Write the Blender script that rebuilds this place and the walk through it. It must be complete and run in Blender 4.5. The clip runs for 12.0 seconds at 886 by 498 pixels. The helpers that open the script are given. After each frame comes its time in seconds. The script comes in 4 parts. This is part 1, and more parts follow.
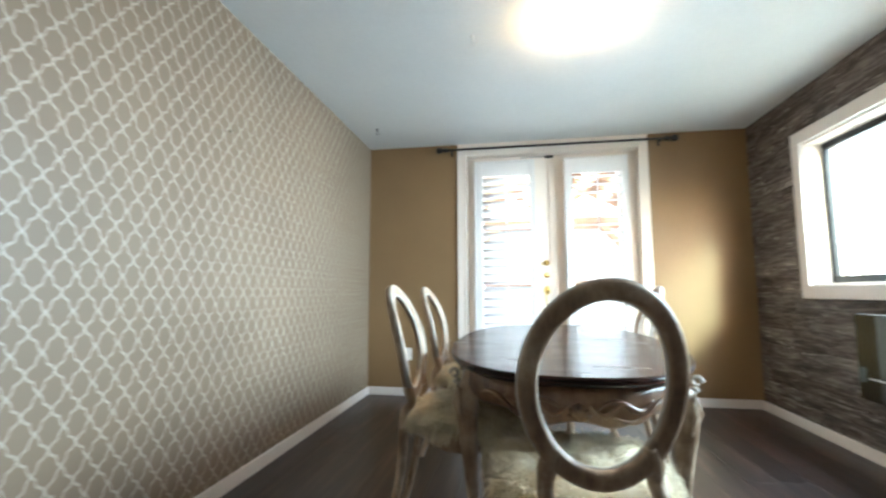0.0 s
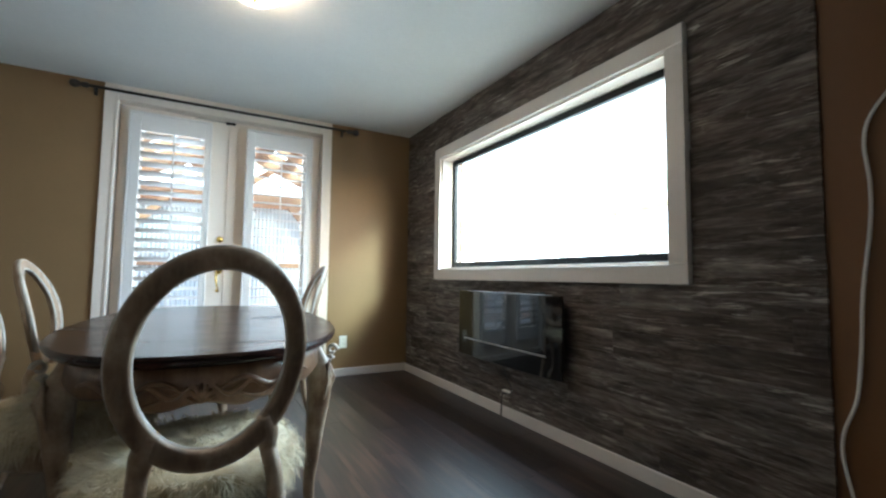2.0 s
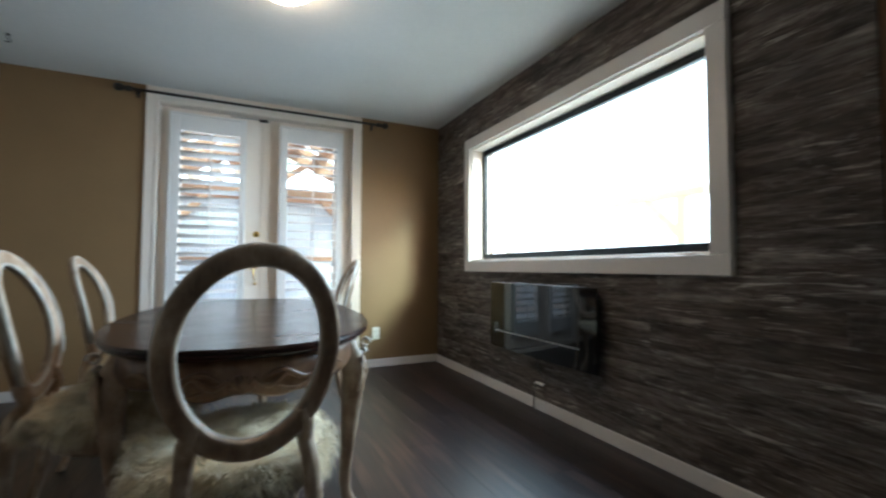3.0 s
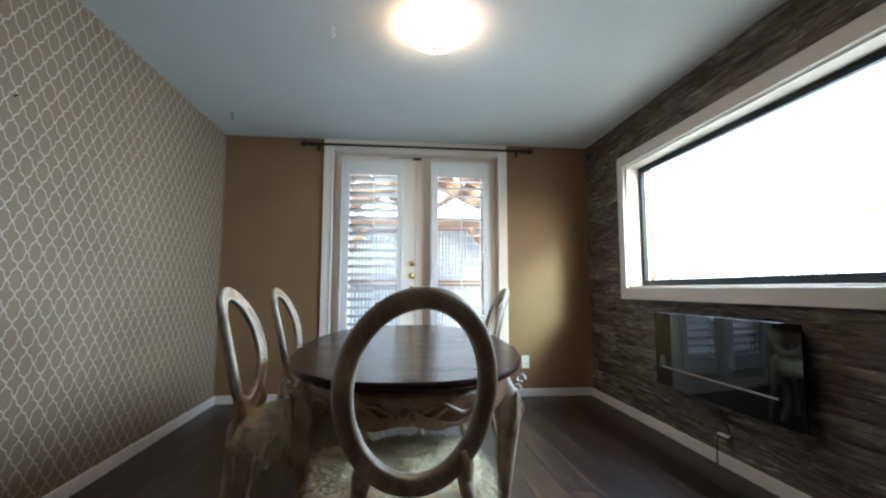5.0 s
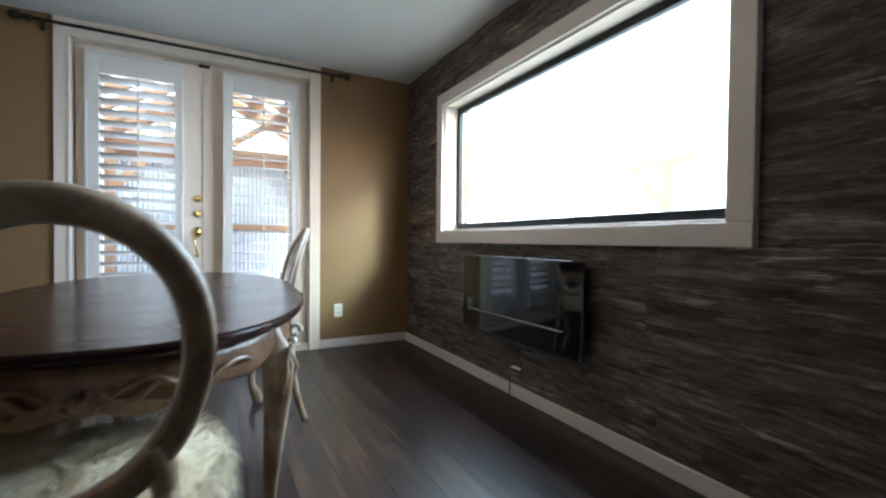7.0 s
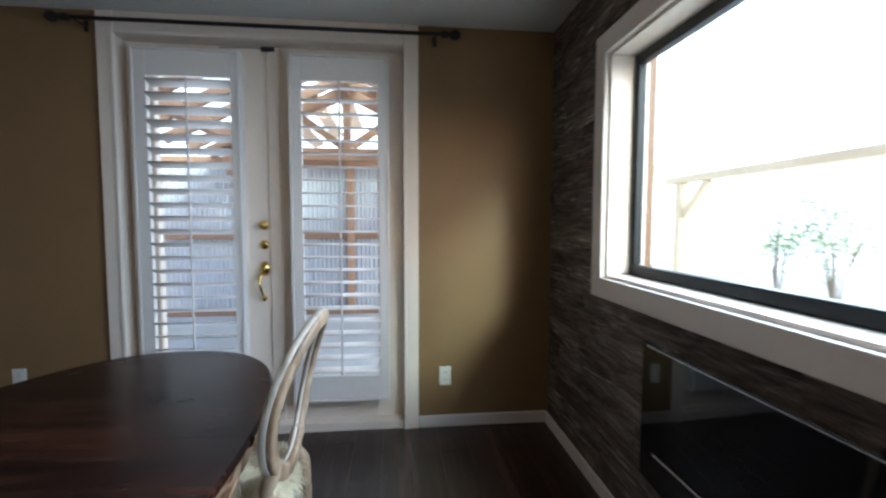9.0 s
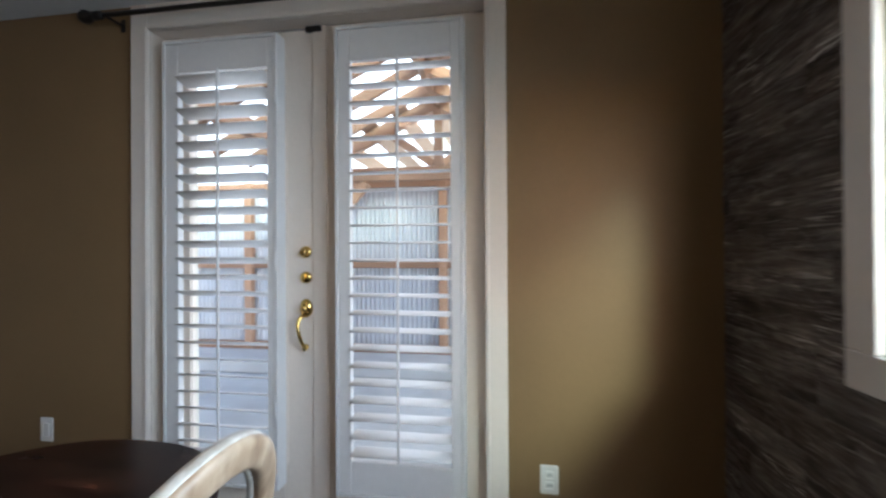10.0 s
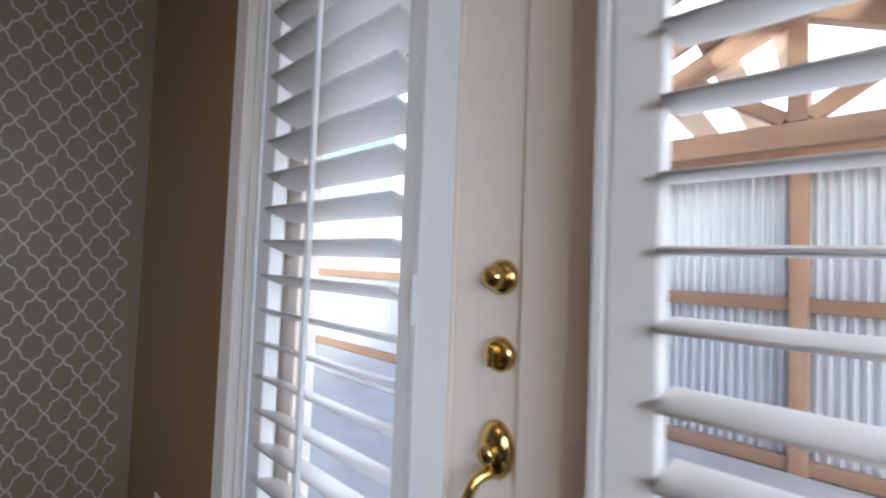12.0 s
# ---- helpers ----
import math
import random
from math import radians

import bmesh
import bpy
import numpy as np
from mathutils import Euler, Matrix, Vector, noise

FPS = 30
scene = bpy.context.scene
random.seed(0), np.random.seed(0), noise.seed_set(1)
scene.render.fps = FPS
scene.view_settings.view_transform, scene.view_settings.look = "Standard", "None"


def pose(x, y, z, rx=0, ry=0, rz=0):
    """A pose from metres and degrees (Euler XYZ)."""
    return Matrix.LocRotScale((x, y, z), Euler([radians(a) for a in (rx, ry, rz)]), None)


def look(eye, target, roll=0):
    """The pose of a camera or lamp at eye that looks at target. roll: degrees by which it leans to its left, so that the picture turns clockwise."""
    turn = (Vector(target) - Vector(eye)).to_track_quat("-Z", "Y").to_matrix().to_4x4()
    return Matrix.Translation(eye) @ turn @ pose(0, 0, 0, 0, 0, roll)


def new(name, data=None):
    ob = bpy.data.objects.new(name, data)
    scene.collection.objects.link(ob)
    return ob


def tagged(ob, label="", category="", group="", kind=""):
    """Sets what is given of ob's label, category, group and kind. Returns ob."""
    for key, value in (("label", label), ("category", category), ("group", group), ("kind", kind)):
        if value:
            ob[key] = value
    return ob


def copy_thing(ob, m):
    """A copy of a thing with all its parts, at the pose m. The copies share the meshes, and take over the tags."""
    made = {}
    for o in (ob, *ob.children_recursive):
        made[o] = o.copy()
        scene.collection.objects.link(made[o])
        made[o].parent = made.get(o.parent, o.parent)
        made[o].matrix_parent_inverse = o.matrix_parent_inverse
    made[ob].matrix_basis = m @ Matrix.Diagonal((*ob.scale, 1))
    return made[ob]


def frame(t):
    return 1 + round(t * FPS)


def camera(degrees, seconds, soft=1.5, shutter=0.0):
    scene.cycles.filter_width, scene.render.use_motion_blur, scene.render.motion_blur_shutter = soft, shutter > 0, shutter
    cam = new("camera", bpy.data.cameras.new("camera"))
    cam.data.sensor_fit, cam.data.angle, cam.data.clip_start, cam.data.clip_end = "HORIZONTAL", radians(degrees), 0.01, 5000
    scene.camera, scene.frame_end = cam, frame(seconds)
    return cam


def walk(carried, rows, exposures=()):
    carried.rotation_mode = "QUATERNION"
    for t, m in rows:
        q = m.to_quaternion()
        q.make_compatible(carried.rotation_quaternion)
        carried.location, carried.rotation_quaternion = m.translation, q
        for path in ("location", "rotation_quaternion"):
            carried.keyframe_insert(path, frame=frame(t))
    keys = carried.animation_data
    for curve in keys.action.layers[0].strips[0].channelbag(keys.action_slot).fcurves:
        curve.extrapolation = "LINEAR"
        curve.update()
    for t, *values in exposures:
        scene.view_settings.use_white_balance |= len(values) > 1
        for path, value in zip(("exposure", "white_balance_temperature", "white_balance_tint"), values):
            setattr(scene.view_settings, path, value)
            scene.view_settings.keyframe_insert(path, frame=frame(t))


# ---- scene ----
cam = camera(91.4, 12.0, soft=2.3, shutter=0.4)
# seconds, stops, kelvin, tint
EXPOSURES = [(0.0, 3.25, 5760, 7), (0.5, 3.2, 5720, 7), (1.0, 2.95, 5700, 7), (1.5, 2.62, 5660, 7), (2.0, 2.35, 5620, 7),
             (2.5, 2.18, 5600, 7), (3.0, 2.1, 5600, 8), (3.5, 2.05, 5600, 9), (5.5, 2.15, 5620, 10), (6.0, 2.1, 5640, 11),
             (6.5, 2.15, 5640, 11), (8.3, 1.48, 5660, 13), (9.0, 1.28, 5660, 14), (10.0, 1.33, 5760, 16), (10.5, 1.55, 5860, 18),
             (11.0, 1.55, 5920, 19), (11.5, 1.54, 5900, 20), (12.0, 1.38, 5940, 22)]
PATH = [
    (0, (1.415, 0.119, 0.939), (1.087, 2.083, 1.136), -0.1),
    (0.5, (1.452, 0.151, 0.937), (1.562, 2.139, 1.128), 0.8),
    (1, (1.516, 0.141, 0.938), (2.035, 2.065, 1.108), 1.1),
    (1.5, (1.558, 0.125, 0.924), (2.372, 1.946, 1.077), 1.2),
    (2, (1.575, 0.115, 0.907), (2.549, 1.857, 1.038), 0.7),
    (2.5, (1.599, 0.102, 0.918), (2.637, 1.809, 1.024), 0.6),
    (3, (1.579, 0.122, 0.916), (2.429, 1.93, 1.004), 0.2),
    (3.5, (1.507, 0.144, 0.915), (1.861, 2.111, 0.983), 0.9),
    (3.7, (1.46, 0.153, 0.919), (1.702, 2.137, 0.987), 0.2),
    (5.3, (1.568, 0.151, 0.967), (1.783, 2.13, 1.163), 0.1),
    (5.5, (1.494, 0.158, 0.926), (1.775, 2.136, 1.025), 0.3),
    (6, (1.503, 0.173, 0.902), (1.971, 2.117, 0.932), 0.2),
    (6.5, (1.58, 0.234, 0.898), (2.452, 2.033, 0.858), 0.5),
    (6.7, (1.671, 0.301, 0.872), (2.618, 2.062, 0.848), 0.6),
    (8.3, (2.223, 1.185, 1.189), (3.001, 3.02, 1.027), -0.8),
    (8.5, (2.275, 1.292, 1.188), (2.983, 3.158, 1.055), -1.3),
    (9, (2.498, 1.604, 1.228), (2.704, 3.589, 1.104), 0.1),
    (9.5, (2.584, 2.0, 1.217), (2.586, 4.0, 1.181), 0.9),
    (10, (2.629, 2.406, 1.211), (2.324, 4.383, 1.218), -0.3),
    (10.5, (2.588, 2.752, 1.216), (1.955, 4.649, 1.21), 0.8),
    (11, (2.468, 3.149, 1.229), (1.646, 4.972, 1.273), 0.3),
    (11.5, (2.309, 3.49, 1.227), (1.152, 5.121, 1.283), 1.7),
    (12, (2.08, 3.723, 1.223), (0.734, 5.201, 1.293), 2.2),
]
walk(cam, [(t, look(eye, target, roll)) for t, eye, target, roll in PATH], EXPOSURES)

# ---- light ----
SUN_UP, SUN_TURN = 21, 160
world = bpy.data.worlds.new("sky")
scene.world = world
world.use_nodes = True
wn = world.node_tree
sky = wn.nodes.new("ShaderNodeTexSky")
sky.sky_type, sky.sun_disc = "NISHITA", False
sky.sun_elevation, sky.sun_rotation = radians(SUN_UP), radians(SUN_TURN)
sky.dust_density = 1.5
wn.links.new(sky.outputs["Color"], wn.nodes["Background"].inputs["Color"])
wn.nodes["Background"].inputs["Strength"].default_value = 0.15


def lamp(name, kind, energy, colour, m, **more):
    data = bpy.data.lights.new(name, kind)
    data.energy, data.color = energy, colour
    for key, value in more.items():
        if key == "size":
            data.shape, data.size, data.size_y = "RECTANGLE", *value
        elif key == "spread":
            data.spread = value
        elif key == "angle":
            data.angle = value
        elif key == "radius":
            data.shadow_soft_size = value
    ob = new(name, data)
    ob.matrix_world = m
    return ob


SUN_FROM = Vector((math.sin(radians(SUN_TURN)) * math.cos(radians(SUN_UP)), math.cos(radians(SUN_TURN)) * math.cos(radians(SUN_UP)), math.sin(radians(SUN_UP))))
lamp("sun", "SUN", 1.0, (0.78, 1.0, 0.78), look(SUN_FROM * 20, (0, 0, 0)), angle=radians(10))
# sky light in the openings
lamp("window_sky", "AREA", 25, (0.72, 0.90, 1.0), look((3.95, 2.39, 1.62), (0, 2.39, -1.0)), size=(2.4, 1.2), spread=radians(132))
lamp("door_sky", "AREA", 1.6, (0.84, 0.92, 1.0), look((1.75, 4.40, 1.2), (1.75, 0, 1.1)), size=(1.4, 1.8))


# ---- materials ----
def material(name, rough=0.5, metal=0.0, spec=0.5):
    m = bpy.data.materials.new(name)
    m.use_nodes = True
    p = m.node_tree.nodes["Principled BSDF"]
    p.inputs["Roughness"].default_value = rough
    p.inputs["Metallic"].default_value = metal
    p.inputs["Specular IOR Level"].default_value = spec
    return m, m.node_tree, p


def node(tree, kind, **values):
    n = tree.nodes.new("ShaderNode" + kind)
    for key, value in values.items():
        if key in ("operation", "blend_type", "data_type", "noise_dimensions", "wave_type", "feature", "bands_direction"):
            setattr_plain(n, key, value)
        else:
            n.inputs[key.replace("_", " ")].default_value = value
    return n


def setattr_plain(n, key, value):
    if key == "operation":
        n.operation = value
    elif key == "blend_type":
        n.blend_type = value
    elif key == "data_type":
        n.data_type = value
    elif key == "noise_dimensions":
        n.noise_dimensions = value
    elif key == "wave_type":
        n.wave_type = value
    elif key == "feature":
        n.feature = value
    elif key == "bands_direction":
        n.bands_direction = value


def coords(tree, scale=(1, 1, 1), shift=False, world_space=False):
    """Object or world coordinates, scaled; shift: a random offset for each object."""
    if world_space:
        src = node(tree, "NewGeometry").outputs["Position"]
    else:
        src = node(tree, "TexCoord").outputs["Object"]
    if shift:
        info = node(tree, "ObjectInfo")
        mul = node(tree, "VectorMath", operation="SCALE")
        comb = node(tree, "CombineXYZ", X=1.0, Y=1.0, Z=1.0)
        tree.links.new(comb.outputs[0], mul.inputs[0])
        tree.links.new(info.outputs["Random"], mul.inputs["Scale"])
        big = node(tree, "VectorMath", operation="SCALE", Scale=37.0)
        tree.links.new(mul.outputs[0], big.inputs[0])
        add = node(tree, "VectorMath", operation="ADD")
        tree.links.new(src, add.inputs[0])
        tree.links.new(big.outputs[0], add.inputs[1])
        src = add.outputs[0]
    m = node(tree, "Mapping")
    m.inputs["Scale"].default_value = scale
    tree.links.new(src, m.inputs["Vector"])
    return m.outputs[0]


def noise_at(tree, vec, scale, detail=4.0, rough=0.6):
    n = node(tree, "TexNoise", Scale=scale, Detail=detail, Roughness=rough)
    tree.links.new(vec, n.inputs["Vector"])
    return n.outputs["Fac"]


def ramp(tree, fac, stops):
    r = node(tree, "ValToRGB")
    els = r.color_ramp.elements
    while len(els) < len(stops):
        els.new(0.5)
    for e, (pos, col) in zip(els, stops):
        e.position, e.color = pos, (*col, 1)
    tree.links.new(fac, r.inputs["Fac"])
    return r.outputs["Color"]


def mix(tree, fac, a, b, blend="MIX"):
    n = node(tree, "Mix", data_type="RGBA", blend_type=blend)
    for sock, v in ((n.inputs[0], fac), (n.inputs[6], a), (n.inputs[7], b)):
        if isinstance(v, (int, float)):
            sock.default_value = v
        elif isinstance(v, tuple):
            sock.default_value = (*v, 1)
        else:
            tree.links.new(v, sock)
    return n.outputs[2]


def calc(tree, op, a, b=None):
    n = node(tree, "Math", operation=op)
    for sock, v in zip(n.inputs, (a, b)):
        if v is None:
            continue
        if isinstance(v, (int, float)):
            sock.default_value = v
        else:
            tree.links.new(v, sock)
    return n.outputs[0]


def bump(tree, p, height, strength=0.3, distance=0.01):
    b = node(tree, "Bump", Strength=strength, Distance=distance)
    tree.links.new(height, b.inputs["Height"])
    tree.links.new(b.outputs[0], p.inputs["Normal"])


def paint(name, col, vary=0.08, rough=0.55, grain=220.0, strength=0.12, spec=0.4):
    """Rolled wall paint or enamel: slight mottling, fine relief."""
    m, t, p = material(name, rough, spec=spec)
    v = coords(t, world_space=True)
    big = noise_at(t, v, 1.7, 5)
    c = ramp(t, big, ((0.3, tuple(x * (1 - vary) for x in col)), (0.7, tuple(min(1, x * (1 + vary)) for x in col))))
    fine = noise_at(t, v, 45, 3)
    c = mix(t, 0.12, c, ramp(t, fine, ((0.35, tuple(x * 0.75 for x in col)), (0.65, col))))
    t.links.new(c, p.inputs["Base Color"])
    bump(t, p, noise_at(t, v, grain, 2), strength, 0.003)
    return m


TAN = paint("tan_paint", (0.222, 0.136, 0.062), 0.06, 0.5, 260, 0.15)
BROWN = paint("brown_paint", (0.15, 0.068, 0.024), 0.06, 0.5, 260, 0.15)
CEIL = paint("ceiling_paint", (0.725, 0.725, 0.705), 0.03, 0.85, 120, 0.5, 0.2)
WHITE = paint("white_enamel", (0.79, 0.70, 0.61), 0.03, 0.35, 90, 0.05)
SHUTTER = paint("shutter_white", (0.80, 0.775, 0.75), 0.02, 0.32, 70, 0.03)
TRIM = paint("trim_white", (0.68, 0.625, 0.575), 0.05, 0.45, 90, 0.06)
BLACKFRAME = paint("black_frame", (0.006, 0.007, 0.009), 0.2, 0.4, 90, 0.05, 0.25)
PLASTIC = paint("white_plastic", (0.75, 0.73, 0.69), 0.02, 0.3, 60, 0.01)
SLOT = paint("slot_dark", (0.02, 0.02, 0.02), 0.1, 0.5)
IRON = paint("dark_bronze", (0.012, 0.010, 0.009), 0.3, 0.45, 200, 0.1)
CABLE = paint("white_cable", (0.72, 0.70, 0.66), 0.03, 0.4)
BLACKCABLE = paint("black_cable", (0.015, 0.015, 0.016), 0.1, 0.4)


def stencil_wall():
    """Taupe paint with a stencilled, slightly pearly trellis of interlocking quatrefoils."""
    m, t, p = material("trellis_stencil", 0.45)
    pos = node(t, "SeparateXYZ")
    t.links.new(node(t, "NewGeometry").outputs["Position"], pos.inputs[0])
    wob = noise_at(t, coords(t, world_space=True), 60, 2)
    wob = calc(t, "MULTIPLY", calc(t, "SUBTRACT", wob, 0.5), 0.06)
    # repeat 84.5 mm by 120 mm, quatrefoils centred on even cells
    y = calc(t, "MULTIPLY", calc(t, "SUBTRACT", pos.outputs["Y"], 4.105), 1 / 0.0845)
    z = calc(t, "MULTIPLY", calc(t, "SUBTRACT", pos.outputs["Z"], 1.178), 1 / 0.120)
    a0, b0 = calc(t, "ADD", calc(t, "ADD", y, z), wob), calc(t, "ADD", calc(t, "SUBTRACT", y, z), wob)

    def line(a, b):
        """Distance from the stencilled line between two rows of cells: two lobes with a notch between them."""
        n = calc(t, "FLOOR", a)
        j = calc(t, "FLOOR", calc(t, "ADD", b, 0.5))
        side = calc(t, "COSINE", calc(t, "MULTIPLY", calc(t, "ADD", n, j), math.pi))
        lobe = calc(t, "MULTIPLY", calc(t, "ABSOLUTE", calc(t, "SINE", calc(t, "MULTIPLY", b, 2 * math.pi))), 0.030)
        notch = calc(t, "POWER", calc(t, "ABSOLUTE", calc(t, "COSINE", calc(t, "MULTIPLY", b, math.pi))), 6.0)
        off = calc(t, "SUBTRACT", lobe, calc(t, "MULTIPLY", notch, 0.085))
        at = calc(t, "ADD", calc(t, "ADD", n, 0.5), calc(t, "MULTIPLY", side, off))
        return calc(t, "ABSOLUTE", calc(t, "SUBTRACT", a, at))

    near = calc(t, "MINIMUM", line(a0, b0), line(b0, a0))
    mask = node(t, "MapRange")
    mask.inputs["From Min"].default_value, mask.inputs["From Max"].default_value = 0.056, 0.026
    t.links.new(near, mask.inputs["Value"])
    edge = calc(t, "LESS_THAN", pos.outputs["Y"], 4.152)
    fade = calc(t, "MULTIPLY", calc(t, "MULTIPLY", mask.outputs[0], edge), calc(t, "ADD", 0.62, calc(t, "MULTIPLY", noise_at(t, coords(t, world_space=True), 25, 3), 0.5)))
    base = ramp(t, noise_at(t, coords(t, world_space=True), 1.5, 5), ((0.3, (0.168, 0.117, 0.074)), (0.7, (0.200, 0.142, 0.090))))
    col = mix(t, fade, base, (0.445, 0.395, 0.315))
    t.links.new(col, p.inputs["Base Color"])
    rr = calc(t, "SUBTRACT", 0.5, calc(t, "MULTIPLY", fade, 0.12))
    t.links.new(rr, p.inputs["Roughness"])
    bump(t, p, calc(t, "ADD", calc(t, "MULTIPLY", fade, 0.6), noise_at(t, coords(t, world_space=True), 260, 2)), 0.12, 0.002)
    return m


TRELLIS = stencil_wall()


def wood(name, stops, along="y", rough=0.3, scale=1.0, bump_by=0.15, vary=0.35, spec=0.5):
    """Stained wood with grain along one axis of the object, each piece its own."""
    m, t, p = material(name, rough, spec=spec)
    long_, cross = 1.6 * scale, 22.0 * scale
    sc = {"x": (long_, cross, cross), "y": (cross, long_, cross), "z": (cross, cross, long_)}[along]
    v = coords(t, sc, shift=True)
    g = noise_at(t, v, 1.0, 7, 0.62)
    c = ramp(t, g, stops)
    tone = node(t, "ObjectInfo").outputs["Random"]
    dark = mix(t, 1.0, c, (0.55, 0.55, 0.57), "MULTIPLY")
    c = mix(t, calc(t, "MULTIPLY", tone, vary * 2), c, dark)
    t.links.new(c, p.inputs["Base Color"])
    v2 = coords(t, tuple(k * 4 for k in sc), shift=True)
    fine = noise_at(t, v2, 1.0, 3)
    t.links.new(calc(t, "ADD", rough - 0.08, calc(t, "MULTIPLY", fine, 0.18)), p.inputs["Roughness"])
    bump(t, p, calc(t, "ADD", g, calc(t, "MULTIPLY", fine, 0.5)), bump_by, 0.002)
    return m


FLOORWOOD = wood("dark_laminate", ((0.30, (0.004, 0.0020, 0.0018)), (0.5, (0.020, 0.0090, 0.0068)), (0.70, (0.090, 0.044, 0.030))), "y", 0.35, 1.3, 0.12, 0.6, 0.85)
def table_wood():
    """Dark polished walnut, reddish in cloudy patches."""
    m, t, p = material("table_walnut", 0.22, spec=0.15)
    g = noise_at(t, coords(t, (3.0, 26.0, 26.0), shift=True), 1.0, 7, 0.62)
    c = ramp(t, g, ((0.32, (0.005, 0.0025, 0.0025)), (0.52, (0.013, 0.006, 0.005)), (0.72, (0.036, 0.016, 0.010))))
    cloud = ramp(t, noise_at(t, coords(t, (1.5, 4.0, 1.0), shift=True), 1.6, 5), ((0.45, (0, 0, 0)), (0.66, (1, 1, 1))))
    c = mix(t, calc(t, "MULTIPLY", cloud, 0.75), c, mix(t, 1.0, c, (3.0, 2.1, 1.7), "MULTIPLY"))
    t.links.new(c, p.inputs["Base Color"])
    smear = noise_at(t, coords(t, (2.0, 5.0, 1.0), shift=True), 2.2, 5)
    t.links.new(calc(t, "ADD", 0.13, calc(t, "MULTIPLY", smear, 0.22)), p.inputs["Roughness"])
    bump(t, p, g, 0.05, 0.002)
    return m


TABLEWOOD = table_wood()
CEDAR = wood("cedar", ((0.25, (0.40, 0.22, 0.13)), (0.6, (0.58, 0.35, 0.22)), (0.85, (0.68, 0.45, 0.31))), "z", 0.7, 0.5, 0.3)
CEDARX = wood("cedar_beam", ((0.25, (0.40, 0.22, 0.13)), (0.6, (0.58, 0.35, 0.22)), (0.85, (0.68, 0.45, 0.31))), "x", 0.7, 0.5, 0.3)
CEDARY = wood("cedar_rafter", ((0.25, (0.46, 0.28, 0.17)), (0.6, (0.64, 0.42, 0.27)), (0.85, (0.74, 0.53, 0.38))), "y", 0.7, 0.5, 0.3)


def barnboard():
    """Weathered grey-brown boards: soft mottling, curved pale veins and chalky dashes."""
    m, t, p = material("barnboard", 0.72, spec=0.25)

    def grain(scale, size, detail, distort):
        n = node(t, "TexNoise", Scale=size, Detail=detail, Roughness=0.62, Distortion=distort)
        t.links.new(coords(t, scale, shift=True, world_space=True), n.inputs["Vector"])
        return n.outputs["Fac"]

    g = grain((1.0, 3.0, 21.0), 1.0, 8.0, 0.9)
    fine = grain((1.0, 9.0, 80.0), 1.0, 6.0, 0.4)
    body = calc(t, "ADD", calc(t, "MULTIPLY", g, 0.72), calc(t, "MULTIPLY", fine, 0.28))
    c = ramp(t, body, ((0.32, (0.024, 0.018, 0.016)), (0.47, (0.104, 0.088, 0.079)), (0.58, (0.185, 0.166, 0.150)), (0.72, (0.34, 0.32, 0.29))))
    vein = calc(t, "ABSOLUTE", calc(t, "SUBTRACT", grain((1.0, 1.6, 12.0), 1.0, 4.0, 0.6), 0.5))
    vein = ramp(t, vein, ((0.0, (1, 1, 1)), (0.018, (0, 0, 0))))
    blotch = noise_at(t, coords(t, (1, 1.2, 2.5), world_space=True), 2.6, 4)
    where = ramp(t, blotch, ((0.42, (0, 0, 0)), (0.62, (1, 1, 1))))
    dash = calc(t, "MULTIPLY", ramp(t, grain((1.0, 5.0, 62.0), 1.0, 4.0, 0.5), ((0.56, (0, 0, 0)), (0.64, (1, 1, 1)))), where)
    chalk = calc(t, "MAXIMUM", calc(t, "MULTIPLY", vein, 0.22), dash)
    c = mix(t, calc(t, "MULTIPLY", chalk, 0.8), c, (0.60, 0.58, 0.54))
    patch = noise_at(t, coords(t, (1, 2.0, 7.0), shift=True, world_space=True), 1.0, 4)
    c = mix(t, 1.0, c, ramp(t, patch, ((0.34, (0.50, 0.47, 0.45)), (0.66, (1.35, 1.30, 1.24)))), "MULTIPLY")
    tone = node(t, "ObjectInfo").outputs["Random"]
    c = mix(t, calc(t, "MULTIPLY", tone, 0.85), c, mix(t, 1.0, c, (0.62, 0.55, 0.50), "MULTIPLY"))
    t.links.new(c, p.inputs["Base Color"])
    bump(t, p, calc(t, "ADD", body, calc(t, "MULTIPLY", chalk, 0.15)), 0.9, 0.010)
    return m


BARN = barnboard()


def antique(name, dark, mid, pale, rough=0.38):
    """Carved wood with a rubbed, antiqued finish: pale on the ridges, brown in the hollows."""
    m, t, p = material(name, rough)
    v = coords(t, (1, 1, 1), shift=True)
    n1 = noise_at(t, v, 7.0, 6, 0.65)
    pt = node(t, "NewGeometry").outputs["Pointiness"]
    worn = calc(t, "ADD", n1, calc(t, "MULTIPLY", calc(t, "SUBTRACT", pt, 0.5), 1.0))
    c = ramp(t, worn, ((0.32, dark), (0.50, mid), (0.68, pale)))
    n2 = noise_at(t, coords(t, (30, 30, 6), shift=True), 1.0, 4)
    c = mix(t, 0.35, c, ramp(t, n2, ((0.35, dark), (0.65, pale))))
    t.links.new(c, p.inputs["Base Color"])
    t.links.new(calc(t, "ADD", rough - 0.1, calc(t, "MULTIPLY", n1, 0.25)), p.inputs["Roughness"])
    bump(t, p, n2, 0.15, 0.003)
    return m


